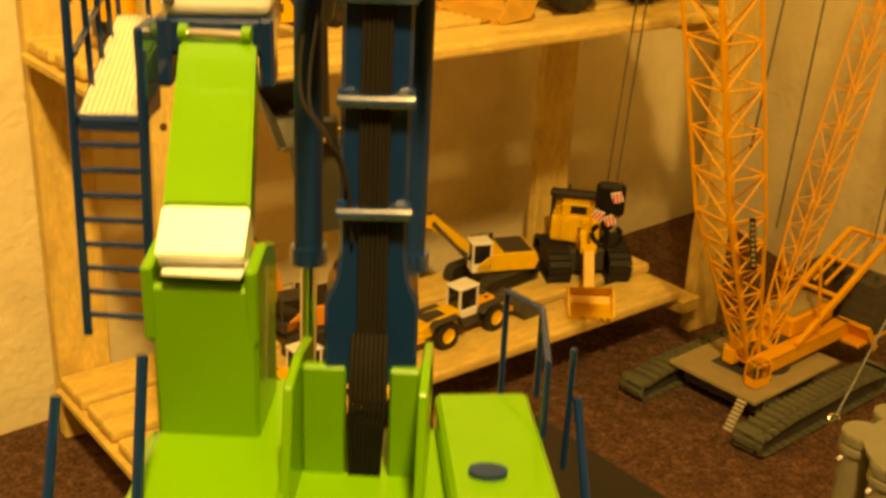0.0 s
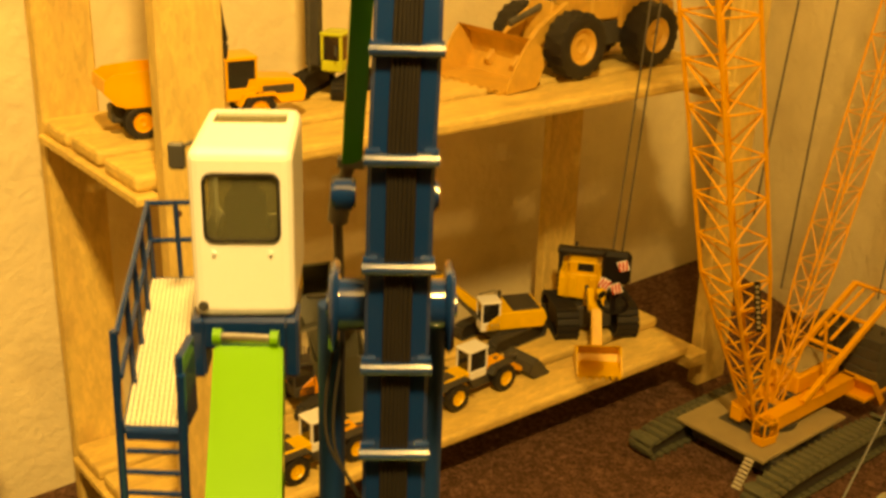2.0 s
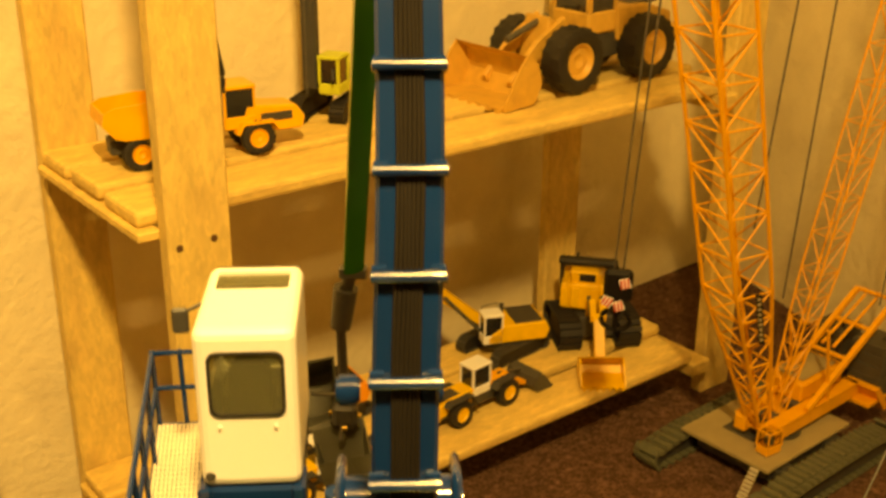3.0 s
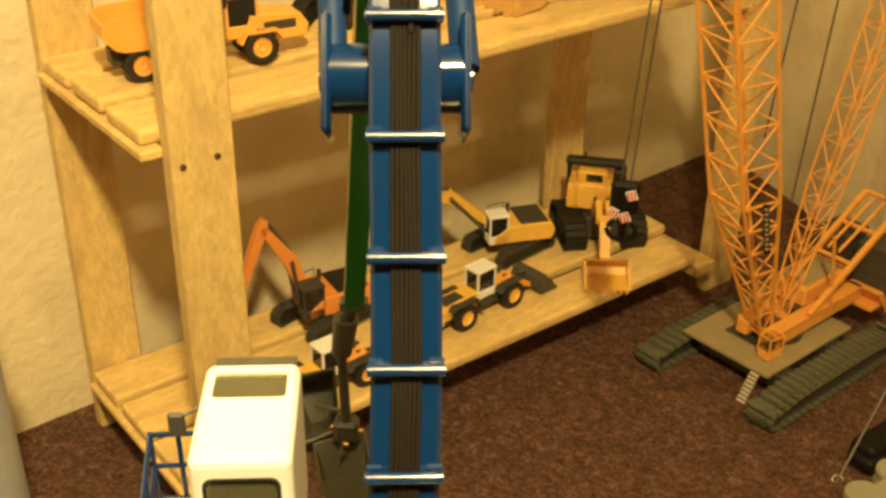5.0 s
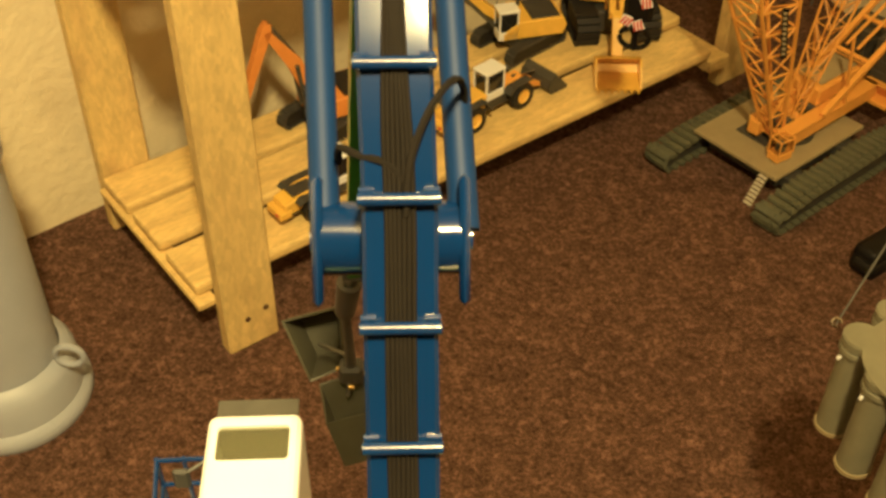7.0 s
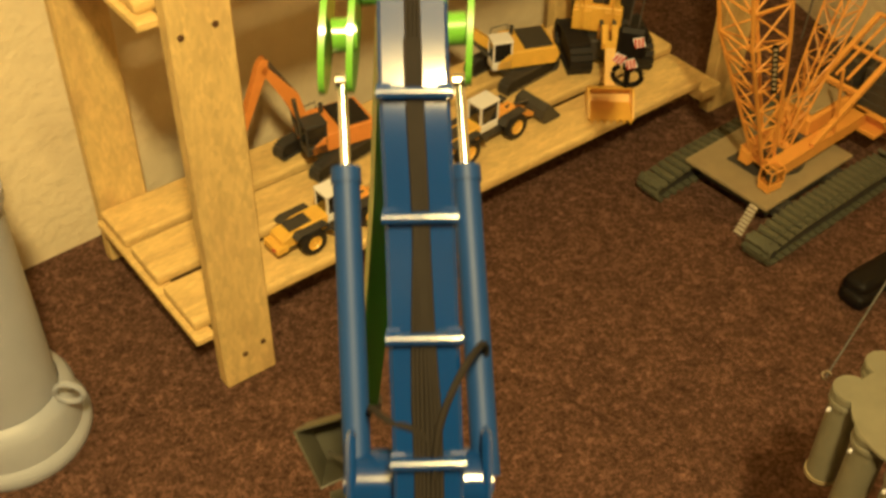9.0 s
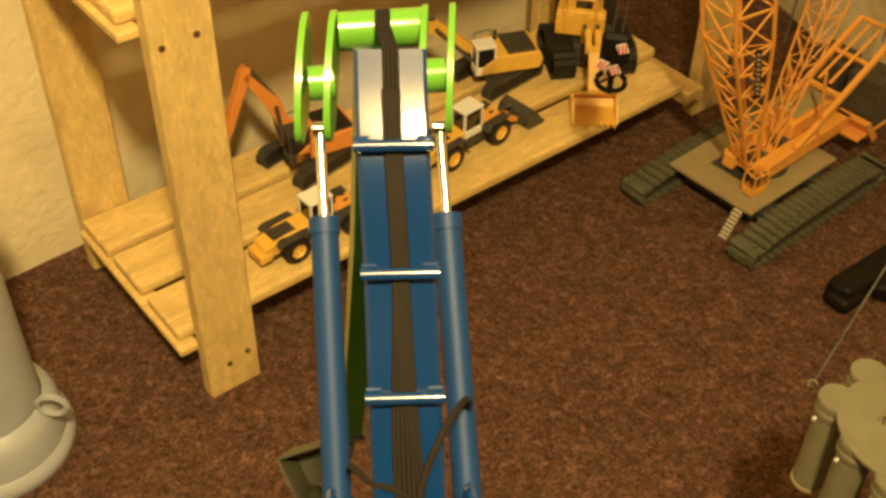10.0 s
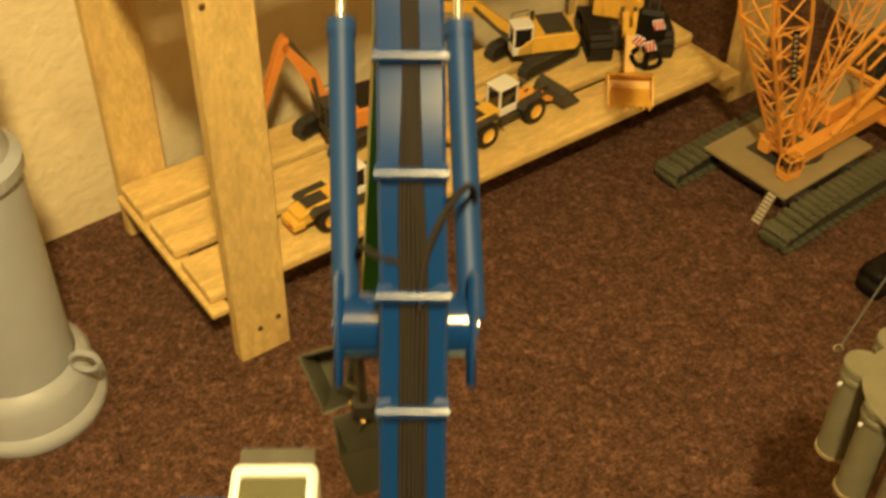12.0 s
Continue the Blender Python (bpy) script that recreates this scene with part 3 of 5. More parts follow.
def clevis(name, z, depth0, depth1, half, length, plate_t, tube_r, parent, aside=0.0):
    """Side plates and a cross tube behind the boom."""
    p, d, back = face_at(z)
    p = p + SIDE * aside
    ob = part(name, tube(p + back * (depth0 + depth1) / 2 - SIDE * half, p + back * (depth0 + depth1) / 2 + SIDE * half, tube_r, seg=20), BLUE, parent, "", True)
    for sx in (-1, 1):
        q = p + SIDE * sx * half
        m = Matrix((SIDE, d, back)).transposed().to_4x4()
        m.translation = q
        part("side_plate", prism([(-plate_t / 2, depth0), (plate_t / 2, depth0), (plate_t / 2, depth1), (-plate_t / 2, depth1)], -length / 2, length / 2, m=m, bevel=0.0011), BLUE_EDGE, ob, "", True)
        part("pin_cap", tube(q + back * (depth0 + depth1) / 2 - SIDE * 0.002, q + back * (depth0 + depth1) / 2 + SIDE * 0.002, 0.0030, seg=14), BLUE_EDGE, ob, "", True)
    return ob


low = clevis("lower_clevis", 0.9860, 0.012, 0.028, 0.0142, 0.020, 0.0024, 0.0066, boom, -0.0012)
for sx in (-1, 1):
    part("stub_pin", tube(Vector((0.0288, 0.2005, 1.0080)) + SIDE * sx * 0.0075, Vector((0.0288, 0.2005, 1.0080)) + SIDE * sx * 0.0135, 0.0040, seg=16, bevel=0.0008), BLUE, boom, "", True)
high = clevis("upper_clevis", 1.1275, 0.007, 0.024, 0.0158, 0.028, 0.0024, 0.0082, boom, -0.0020)

# lift rams below, stick rams above
for x0, x1 in ((0.0150, 0.0150), (0.0410, 0.0415)):
    ram = part("lift_ram", tube((x0, 0.196, 0.905), (x1, 0.199, 0.978), 0.0036, seg=18), BLUE_SATIN, hd, "", True)
    part("collar", tube((x0, 0.196, 0.904), (x0, 0.1962, 0.9085), 0.0048, seg=18), BLUE_EDGE, ram, "", True)
    part("rod", tube((x0, 0.192, 0.850), (x0, 0.196, 0.905), 0.0022, seg=12), CHROME, ram, "", True)
p, d, back = face_at(1.1290)
PINS = (Vector((0.0062, 0.3075, 1.1835)), Vector((0.0352, 0.3125, 1.1815)))
for sx, pin in ((-1, PINS[0]), (1, PINS[1])):
    root = p + back * 0.014 + SIDE * (sx * 0.0152 - 0.0012)
    mid = root.lerp(pin, 0.775)
    ram = part("stick_ram", tube(root, mid, 0.0034, seg=18), BLUE_SATIN, hd, "", True)
    part("gland", tube(mid - (pin - root).normalized() * 0.004, mid, 0.0038, seg=18), BLUE_SATIN, ram, "", True)
    part("rod", tube(mid, pin, 0.0013, seg=12), CHROME, ram, "", True)
    part("rod_eye", tube(pin - SIDE * 0.0017, pin + SIDE * 0.0017, 0.0019, seg=14), CHROME, ram, "", True)

# the green stick head, stick and grab
HEAD = Vector((0.0205, 0.3165, 1.1945))
AX = Vector((0.985, 0.17, 0)).normalized()
stick = part("stick", slab((-0.0044, 0.399, 0.955), (0.0195, 0.322, 1.190), 0.0075, 0.0105, -0.0001), GREEN_D, hd, "bright green stick hanging from the boom's tip")
TIP = Vector((-0.0030, 0.399, 0.955))
dirs = (Vector((0.0195, 0.322, 1.190)) - TIP)
fwd = dirs.cross(AX).normalized()
if fwd.y < 0:
    fwd = -fwd
bm = loft([[TIP - AX * 0.0043 - fwd * 0.003, TIP + AX * 0.0043 - fwd * 0.003, TIP + AX * 0.0043 + fwd * 0.003, TIP - AX * 0.0043 + fwd * 0.003],
           [TIP + dirs * 0.7 - AX * 0.0045 - fwd * 0.007, TIP + dirs * 0.7 + AX * 0.0045 - fwd * 0.007, TIP + dirs * 0.7 + AX * 0.0045 + fwd * 0.006, TIP + dirs * 0.7 - AX * 0.0045 + fwd * 0.006],
           [TIP + dirs - AX * 0.0055 - fwd * 0.004, TIP + dirs + AX * 0.0055 - fwd * 0.004, TIP + dirs + AX * 0.0055 + fwd * 0.008, TIP + dirs - AX * 0.0055 + fwd * 0.008]])
bmesh.ops.bevel(bm, geom=bm.edges[:], offset=0.0006, segments=2, affect="EDGES")
bmesh.ops.translate(bm, verts=bm.verts, vec=-SHIFT[hd])
bm.to_mesh(stick.data)
bm.free()
for off in (-0.0186, -0.0118, 0.0104, 0.0172):
    plate = bmesh.new()
    ring0 = []
    for k in range(26):
        a = 2 * math.pi * k / 26
        y, z = 0.0165 * math.cos(a), 0.0085 * math.sin(a)
        ring0.append(HEAD + AX * off + Vector((0, y * 0.80 - z * 0.60, y * 0.60 + z * 0.80)))
    plate = loft([[q - AX * 0.0008 for q in ring0], [q + AX * 0.0008 for q in ring0]])
    part("head_plate", plate, GREEN, stick, "", True)
part("head_tube", tube(HEAD + Vector((0, 0.010, 0.006)) - AX * 0.0110, HEAD + Vector((0, 0.010, 0.006)) + AX * 0.0100, 0.0048, seg=20), GREEN, stick, "", True)
for sx in (-0.0140, 0.0128):
    part("head_boss", tube(HEAD + AX * (sx - 0.003) - Vector((0, 0.003, 0)), HEAD + AX * (sx + 0.003) - Vector((0, 0.003, 0)), 0.0042, seg=16), GREEN, stick, "", True)
strap = []
for q, bk in tip_strap:
    strap.append(q - bk * 0.0006)
strap += [HEAD + Vector((0.0005, 0.004, 0.0105)), HEAD + Vector((0, 0.010, 0.0112)), HEAD + Vector((0, 0.0165, 0.006)), HEAD + Vector((0, 0.017, -0.004))]
sb = bmesh.new()
for k in range(4):
    cord([q + AX * ((k - 1.5) * 0.0009) for q in strap], 0.00055, bm=sb, seg=6)
part("tip_hose", sb, HOSE, boom, "", True)

# grab
GC = TIP + Vector((-0.004, 0.004, -0.010))
grab = part("grab", tube(TIP + Vector((0, 0, 0.001)), GC, 0.0030, seg=12), STEEL, hd, "dark grey clamshell grab, hanging open")
part("grab_shackle", box(TIP.x - 0.006, TIP.x + 0.006, TIP.y - 0.003, TIP.y + 0.003, TIP.z - 0.003, TIP.z + 0.002, 0.0006), STEEL, grab)
part("rotator", tube(GC, GC + Vector((-0.003, 0.002, -0.020)), 0.0056, 0.0046, seg=18), STEEL, grab, "", True)
part("hanger", tube(GC + Vector((-0.003, 0.002, -0.018)), (-0.0105, 0.4150, 0.8800), 0.0022, 0.0026, seg=14), STEEL, grab, "", True)
part("yoke", box(-0.0165, -0.0045, 0.4110, 0.4210, 0.8680, 0.8800, 0.002), DARK, grab)
for q in ((-0.0170, 0.4180, 0.8730), (-0.0040, 0.4150, 0.8735), (-0.0100, 0.4090, 0.8700)):
    part("brass_pin", tube(Vector(q) - Vector((0.0012, 0, 0)), Vector(q) + Vector((0.0012, 0, 0)), 0.0013, seg=10), BRASS, grab, "small brass pin", True)


def scoop(mouth, away, shrink):
    """A clamshell half: a hollow cup with a thin rim."""
    mouth = [Vector(p) for p in mouth]
    mid = sum(mouth, Vector()) / 4
    end = [mid + (p - mid) * shrink + Vector(away) for p in mouth]
    low = [mid + (p - mid) * 0.93 + Vector(away) * 0.02 for p in mouth]
    floor_ring = [mid + (p - mid) * shrink * 0.88 + Vector(away) * 0.93 for p in mouth]
    return loft([end, mouth, low, floor_ring])


for mouth, away in ((((-0.0465, 0.4340, 0.8880), (-0.0190, 0.4450, 0.8890), (-0.0150, 0.4270, 0.8640), (-0.0320, 0.4190, 0.8610)), (-0.001, 0.020, -0.012)),
                    (((-0.0265, 0.4130, 0.8670), (-0.0030, 0.4240, 0.8680), (0.0030, 0.4050, 0.8590), (-0.0215, 0.3960, 0.8580)), (0.006, -0.010, -0.026))):
    part("shell", scoop(mouth, away, 0.72), GRABC, grab)
    c = sum((Vector(p) for p in mouth), Vector()) / 4
    part("grab_ram", tube((-0.0105, 0.4160, 0.884), c, 0.0011, seg=10), STEEL, grab, "", True)
# loose hoses beside the boom
for pts in ([(0.0180, 0.186, 0.975), (0.0160, 0.180, 0.962), (0.0175, 0.172, 0.953), (0.0240, 0.1615, 0.949), (0.0285, 0.1605, 0.940), (0.0300, 0.160, 0.925)],
            [(0.0195, 0.187, 0.973), (0.0180, 0.180, 0.958), (0.0195, 0.172, 0.950), (0.0260, 0.1615, 0.945), (0.0300, 0.1605, 0.932)],
            [(0.0332, 0.2300, 1.1370), (0.0295, 0.2325, 1.1412), (0.0230, 0.2345, 1.1418), (0.0185, 0.2400, 1.1395), (0.0170, 0.2460, 1.1310)],
            [(0.0335, 0.2260, 1.1330), (0.0342, 0.2320, 1.1430), (0.0375, 0.2390, 1.1505), (0.0418, 0.2480, 1.1520), (0.0440, 0.2560, 1.1450), (0.0440, 0.2580, 1.1340)]):
    part("loose_hose", cord(smooth_path(pts, 5), 0.00045 if pts[0][2] < 1.0 else 0.0009), HOSE, hd, "", True)


# ---------------------------------------------------------------- toy machines
def wheel(parent, x, y, r, w, rim_mat, lugs=18):
    """A tyre with tread lugs and a dished rim, its axle along y."""
    q = Matrix.Translation((x, y, r)) @ Matrix.Rotation(radians(90), 4, "X")
    t, n_seg = bmesh.new(), lugs * 2
    rows = []
    for k, z, tread in ((0.50, -0.42, 0), (0.62, -0.50, 0), (0.86, -0.49, 0), (0.97, -0.44, 1), (0.985, -0.06, 1), (0.985, 0.06, 2), (0.97, 0.44, 2), (0.86, 0.49, 0), (0.62, 0.50, 0), (0.50, 0.42, 0)):
        row = []
        for i in range(n_seg):
            low = 0.07 if (tread == 1 and i % 2 == 0) or (tread == 2 and i % 2 == 1) else 0.0
            a = 2 * math.pi * i / n_seg
            row.append(t.verts.new(((k - low) * r * math.cos(a), (k - low) * r * math.sin(a), z * w)))
        rows.append(row)
    for r0, r1 in zip(rows, rows[1:]):
        for i in range(n_seg):
            t.faces.new((r0[i], r0[(i + 1) % n_seg], r1[(i + 1) % n_seg], r1[i]))
    bmesh.ops.transform(t, matrix=q, verts=t.verts)
    tyre = part("tyre", t, RUBBER, parent, "", True)
    part("rim", lathe([(0.0, -w * 0.20), (r * 0.16, -w * 0.24), (r * 0.20, -w * 0.30), (r * 0.40, -w * 0.26), (r * 0.50, -w * 0.44), (r * 0.53, -w * 0.44), (r * 0.53, w * 0.44), (r * 0.50, w * 0.44),
                       (r * 0.40, w * 0.26), (r * 0.20, w * 0.30), (r * 0.16, w * 0.24), (0.0, w * 0.20)], 28, m=q), rim_mat, tyre, "", True)
    return tyre


def cabin(parent, x0, x1, y0, y1, z0, z1, material, glass=None, roof=None, pillar=0.0022):
    """Corner posts, a sill, a roof and dark panes."""
    glass = glass or DGLASS
    h = z1 - z0
    c = part("cab", box(x0, x1, y0, y1, z0, z0 + h * 0.30, pillar * 0.5), material, parent)
    for x in (x0, x1 - pillar):
        for y in (y0, y1 - pillar):
            part("pillar", box(x, x + pillar, y, y + pillar, z0 + h * 0.30, z1 - h * 0.10), material, c)
    part("roof", box(x0 - pillar * 0.4, x1 + pillar * 0.4, y0 - pillar * 0.4, y1 + pillar * 0.4, z1 - h * 0.10, z1, pillar * 0.6, seg=2), roof or material, c)
    e = pillar * 0.35
    part("window", box(x0 + e, x1 - e, y0 + e, y1 - e, z0 + h * 0.29, z1 - h * 0.095), glass, c)
    return c


def bucket(parent, x, z, width, depth, height, material, teeth=8, name="bucket", m=None, flip=1):
    """A curved scoop, open to the front, with cheeks and teeth."""
    prof = [(0.0, height), (-depth * 0.30, height * 0.82), (-depth * 0.42, height * 0.42), (-depth * 0.22, height * 0.05), (depth * 0.60, 0.0)]
    t = depth * 0.05
    inner = [(x + t * (1.0 if i < 3 else 0.3), z + t * (0.2 if i < 3 else 1.0)) for i, (x, z) in enumerate(prof)]
    bm = prism(prof + inner[::-1], -width / 2, width / 2)
    place = (m or Matrix.Identity(4)) @ Matrix.Translation((x, 0, z)) @ Matrix.Scale(flip, 4, (1, 0, 0))
    ob = part(name, merge(None, bm, place), material, parent)
    for y0 in (-width / 2 - t * 0.2, width / 2 - t * 0.8):
        part("cheek", merge(None, prism(prof + [(depth * 0.62, height * 0.10), (depth * 0.22, height * 0.75)], y0, y0 + t), place), material, ob)
    for i in range(teeth):
        y = -width / 2 + (i + 0.5) * width / teeth
        part("tooth", merge(None, box(depth * 0.56, depth * 0.72, y - width * 0.022, y + width * 0.022, -t * 0.2, t * 0.9), place), material, ob)
    return ob


def wheel_loader(name, m, r, base, track, label, body, cab_mat, bucket_mat, rim_mat, arm_mat, bucket_w=None, guards=True):
    """A wheel loader whose nose points along x; base is its wheelbase, track its width over the tyres."""
    v = thing(name, m, label, "model machine")
    w = track * 0.26
    for x in (-base / 2, base / 2):
        for s in (-1, 1):
            wheel(v, x, s * (track / 2 - w / 2), r, w, rim_mat)
    hw = track * 0.27
    part("chassis", prism([(-base * 0.90, r * 0.8), (base * 0.55, r * 0.7), (base * 0.62, r * 1.5), (-base * 0.92, r * 1.45)], -hw * 0.85, hw * 0.85, bevel=r * 0.03), DARK, v)
    hood = part("hood", prism([(-base * 0.98, r * 1.0), (-base * 0.20, r * 1.2), (-base * 0.16, r * 2.25), (-base * 0.60, r * 2.20), (-base * 0.95, r * 1.85)], -hw, hw, bevel=r * 0.06), body, v)
    part("grille", box(-base * 0.80, -base * 0.42, -hw * 0.72, hw * 0.72, r * 2.16, r * 2.24, r * 0.02), DARK, hood)
    part("counterweight", box(-base * 1.06, -base * 0.86, -hw * 1.1, hw * 1.1, r * 0.85, r * 1.45, r * 0.08), body, v)
    part("tail_lamp", box(-base * 1.075, -base * 1.05, -hw * 0.8, -hw * 0.45, r * 1.15, r * 1.3), RED, hood)
    for s in (-1, 1) if guards else ():
        part("mudguard", prism([(-base * 0.80, r * 1.9), (-base * 0.72, r * 2.15), (-base * 0.28, r * 2.15), (-base * 0.14, r * 1.3), (-base * 0.18, r * 1.25), (-base * 0.32, r * 2.06), (-base * 0.70, r * 2.06)],
                               s * (track / 2 - w), s * (track / 2)), DARK, v)
    cabin(v, -base * 0.18, base * 0.20, -hw * 0.95, hw * 0.95, r * 1.5, r * 3.75, cab_mat, pillar=r * 0.14)
    part("front_frame", prism([(base * 0.25, r * 0.7), (base * 0.70, r * 0.8), (base * 0.62, r * 2.2), (base * 0.36, r * 1.7)], -hw * 0.62, hw * 0.62, bevel=r * 0.04), arm_mat, v)
    for s in (-1, 1):
        y = s * hw * 0.66
        part("lift_arm", prism([(base * 0.46, r * 2.15), (base * 0.80, r * 1.55), (base * 1.12, r * 0.55), (base * 1.08, r * 0.35), (base * 0.72, r * 1.15), (base * 0.42, r * 1.85)],
                               y - r * 0.09, y + r * 0.09, bevel=r * 0.02), arm_mat, v)
        if guards:
            part("mudguard", prism([(base * 0.18, r * 1.7), (base * 0.26, r * 2.12), (base * 0.66, r * 2.16), (base * 0.66, r * 2.07), (base * 0.30, r * 2.0), (base * 0.23, r * 1.66)],
                                   s * (track / 2 - w), s * (track / 2)), DARK, v)
    part("tilt_ram", tube((base * 0.50, 0, r * 2.1), (base * 1.0, 0, r * 1.6), r * 0.10, seg=10), STEEL, v, "", True)
    bucket(v, base * 1.18, r * 0.02, bucket_w or track * 1.08, base * 0.42, r * 1.45, bucket_mat, 8)
    return v


def crawler_track(parent, x0, x1, y0, y1, h, material, shoe=0.008, grouser=0.0012):
    """A closed crawler belt of shoes round a track frame."""
    r = h / 2
    outline = []
    n = max(4, int((x1 - x0 - h) / shoe))
    for i in range(n + 1):
        outline.append((x0 + r + (x1 - x0 - h) * i / n, h))
    for i in range(1, 7):
        a = math.pi / 2 - math.pi * i / 7
        outline.append((x1 - r + r * math.cos(a), r + r * math.sin(a)))
    for i in range(n + 1):
        outline.append((x1 - r - (x1 - x0 - h) * i / n, 0.0))
    for i in range(1, 7):
        a = -math.pi / 2 - math.pi * i / 7
        outline.append((x0 + r + r * math.cos(a), r + r * math.sin(a)))
    t = part("track_frame", box(x0 + r * 0.6, x1 - r * 0.6, y0 + (y1 - y0) * 0.2, y1 - (y1 - y0) * 0.2, h * 0.12, h * 0.86, h * 0.06), RUBBER, parent)
    shoes = bmesh.new()
    for i in range(len(outline)):
        (xa, za), (xb, zb) = outline[i], outline[(i + 1) % len(outline)]
        a, b = Vector((xa, 0, za)), Vector((xb, 0, zb))
        d = (b - a)
        ln = d.length
        if ln < 1e-6:
            continue
        mm = Matrix.Translation(((xa + xb) / 2, (y0 + y1) / 2, (za + zb) / 2)) @ Matrix.Rotation(-math.atan2(d.z, d.x), 4, "Y")
        box(-ln * 0.39, ln * 0.39, -(y1 - y0) / 2, (y1 - y0) / 2, -h * 0.10, 0.0, bm=shoes, m=mm)
        box(-ln * 0.10, ln * 0.10, -(y1 - y0) / 2, (y1 - y0) / 2, 0.0, grouser * 0.6, bm=shoes, m=mm)
        for e in (-1, 1):
            box(-ln * 0.36, ln * 0.36, e * (y1 - y0) * 0.47 - 0.0012, e * (y1 - y0) * 0.47 + 0.0012, 0.0, grouser, bm=shoes, m=mm)
    tagged(part("shoe_belt", shoes, material, t), kind="stuff")
    return t


def excavator(name, m, ln, label, body, cab_mat, joints, house_turn=0.0, stick_mat=None, bucket_w=None, top=None, track_mat=None, teeth=5, bucket_mat=None, arch=0.07):
    """A crawler excavator of track length ln that faces along x; joints: elbow and stick end in x and z, in track lengths."""
    v = thing(name, m, label, "model machine")
    h = ln * 0.22
    for s in (-1, 1):
        crawler_track(v, -ln / 2, ln / 2, s * ln * 0.31 - ln * 0.07, s * ln * 0.31 + ln * 0.07, h, track_mat or DARK, ln * 0.05, ln * 0.012)
    part("carbody", box(-ln * 0.22, ln * 0.22, -ln * 0.25, ln * 0.25, h * 0.35, h * 1.0, ln * 0.01), DARK, v)
    hz = h * 1.12
    R = Matrix.Rotation(radians(house_turn), 4, "Z")
    house = part("house", prism([(-ln * 0.50, hz), (ln * 0.30, hz), (ln * 0.30, hz + ln * 0.10), (ln * 0.10, hz + ln * 0.24), (-ln * 0.50, hz + ln * 0.24), (-ln * 0.55, hz + ln * 0.12)],
                                -ln * 0.28, ln * 0.28, m=R, bevel=ln * 0.012), body, v)
    part("engine_cover", box(-ln * 0.46, -ln * 0.08, -ln * 0.24, ln * 0.24, hz + ln * 0.235, hz + ln * 0.262, ln * 0.008, m=R), top or DARK, house)
    part("exhaust", merge(None, tube((-ln * 0.02, -ln * 0.16, hz + ln * 0.2), (-ln * 0.02, -ln * 0.16, hz + ln * 0.36), ln * 0.028, seg=10), R), DARK, house)
    part("handrail", merge(None, cord([(-ln * 0.0, -ln * 0.26, hz + ln * 0.24), (-ln * 0.0, -ln * 0.26, hz + ln * 0.33), (ln * 0.22, -ln * 0.26, hz + ln * 0.30), (ln * 0.24, -ln * 0.26, hz + ln * 0.18)], ln * 0.007), R), DARK, house)
    cab_ob = cabin(v, ln * 0.10, ln * 0.36, ln * 0.06, ln * 0.28, hz, hz + ln * 0.42, cab_mat, pillar=ln * 0.022)
    for o in (cab_ob, *cab_ob.children):
        o.data.transform(R)
    foot = Vector((ln * 0.22, 0, hz + ln * 0.16))
    elbow, tip = Vector((joints[0][0] * ln, 0, joints[0][1] * ln)), Vector((joints[1][0] * ln, 0, joints[1][1] * ln))
    w = ln * 0.055
    mid = foot.lerp(elbow, 0.5) + Vector((-(elbow - foot).z, 0, (elbow - foot).x)).normalized() * ln * arch

    def beam(pts, widths, material, nm):
        rings = []
        for i, q in enumerate(pts):
            d = (pts[min(i + 1, len(pts) - 1)] - pts[max(i - 1, 0)]).normalized()
            nrm = Vector((-d.z, 0, d.x))
            rings.append([q + nrm * widths[i] + Vector((0, w, 0)), q + nrm * widths[i] - Vector((0, w, 0)), q - nrm * widths[i] - Vector((0, w, 0)), q - nrm * widths[i] + Vector((0, w, 0))])
        return part(nm, merge(None, loft(rings), R), material, v)

    beam([foot, mid, elbow], [ln * 0.05, ln * 0.085, ln * 0.04], stick_mat or body, "boom")
    beam([elbow + (elbow - tip).normalized() * ln * 0.10, elbow, tip], [ln * 0.03, ln * 0.06, ln * 0.03], stick_mat or body, "stick")
    for s in (-1, 1):
        part("boom_ram", merge(None, tube(foot + Vector((ln * 0.10, s * w * 1.5, -ln * 0.08)), mid + Vector((0, s * w * 1.5, 0)), ln * 0.025, seg=10), R), STEEL, v, "", True)
    part("stick_ram", merge(None, tube(mid + Vector((0, 0, ln * 0.11)), elbow + (elbow - tip).normalized() * ln * 0.09, ln * 0.028, seg=10), R), STEEL, v, "", True)
    if bucket_w:
        d = tip
        bucket(v, d.x, d.z - ln * 0.26, bucket_w, ln * 0.34, ln * 0.28, bucket_mat or stick_mat or body, teeth, m=R, flip=1)
    return v


def on_shelf(u, w, z, turn):
    return SH @ Matrix.Translation((u, w, z)) @ Matrix.Rotation(radians(turn), 4, "Z")


wheel_loader("wheel_loader", on_shelf(0.612, 0.122, LO, 5), 0.0258, 0.116, 0.066, "yellow toy wheel loader with white cab and grey bucket", YELLOW, WHITE, CWT, YELLOW, ORANGE)
wheel_loader("wheel_loader", on_shelf(0.270, 0.084, LO, 2), 0.0240, 0.112, 0.068, "yellow toy wheel loader, rear hood showing its grille", YELLOW, WHITE, CWT, YELLOW, ORANGE)
excavator("crawler_excavator", on_shelf(0.805, 0.268, LO, 186), 0.148, "yellow toy excavator with white cab, arm stretched out", YELLOW, WHITE, ((1.62, 0.98), (1.38, 0.50)), -28, YELLOW, 0.045, bucket_mat=DARK, arch=0.22)
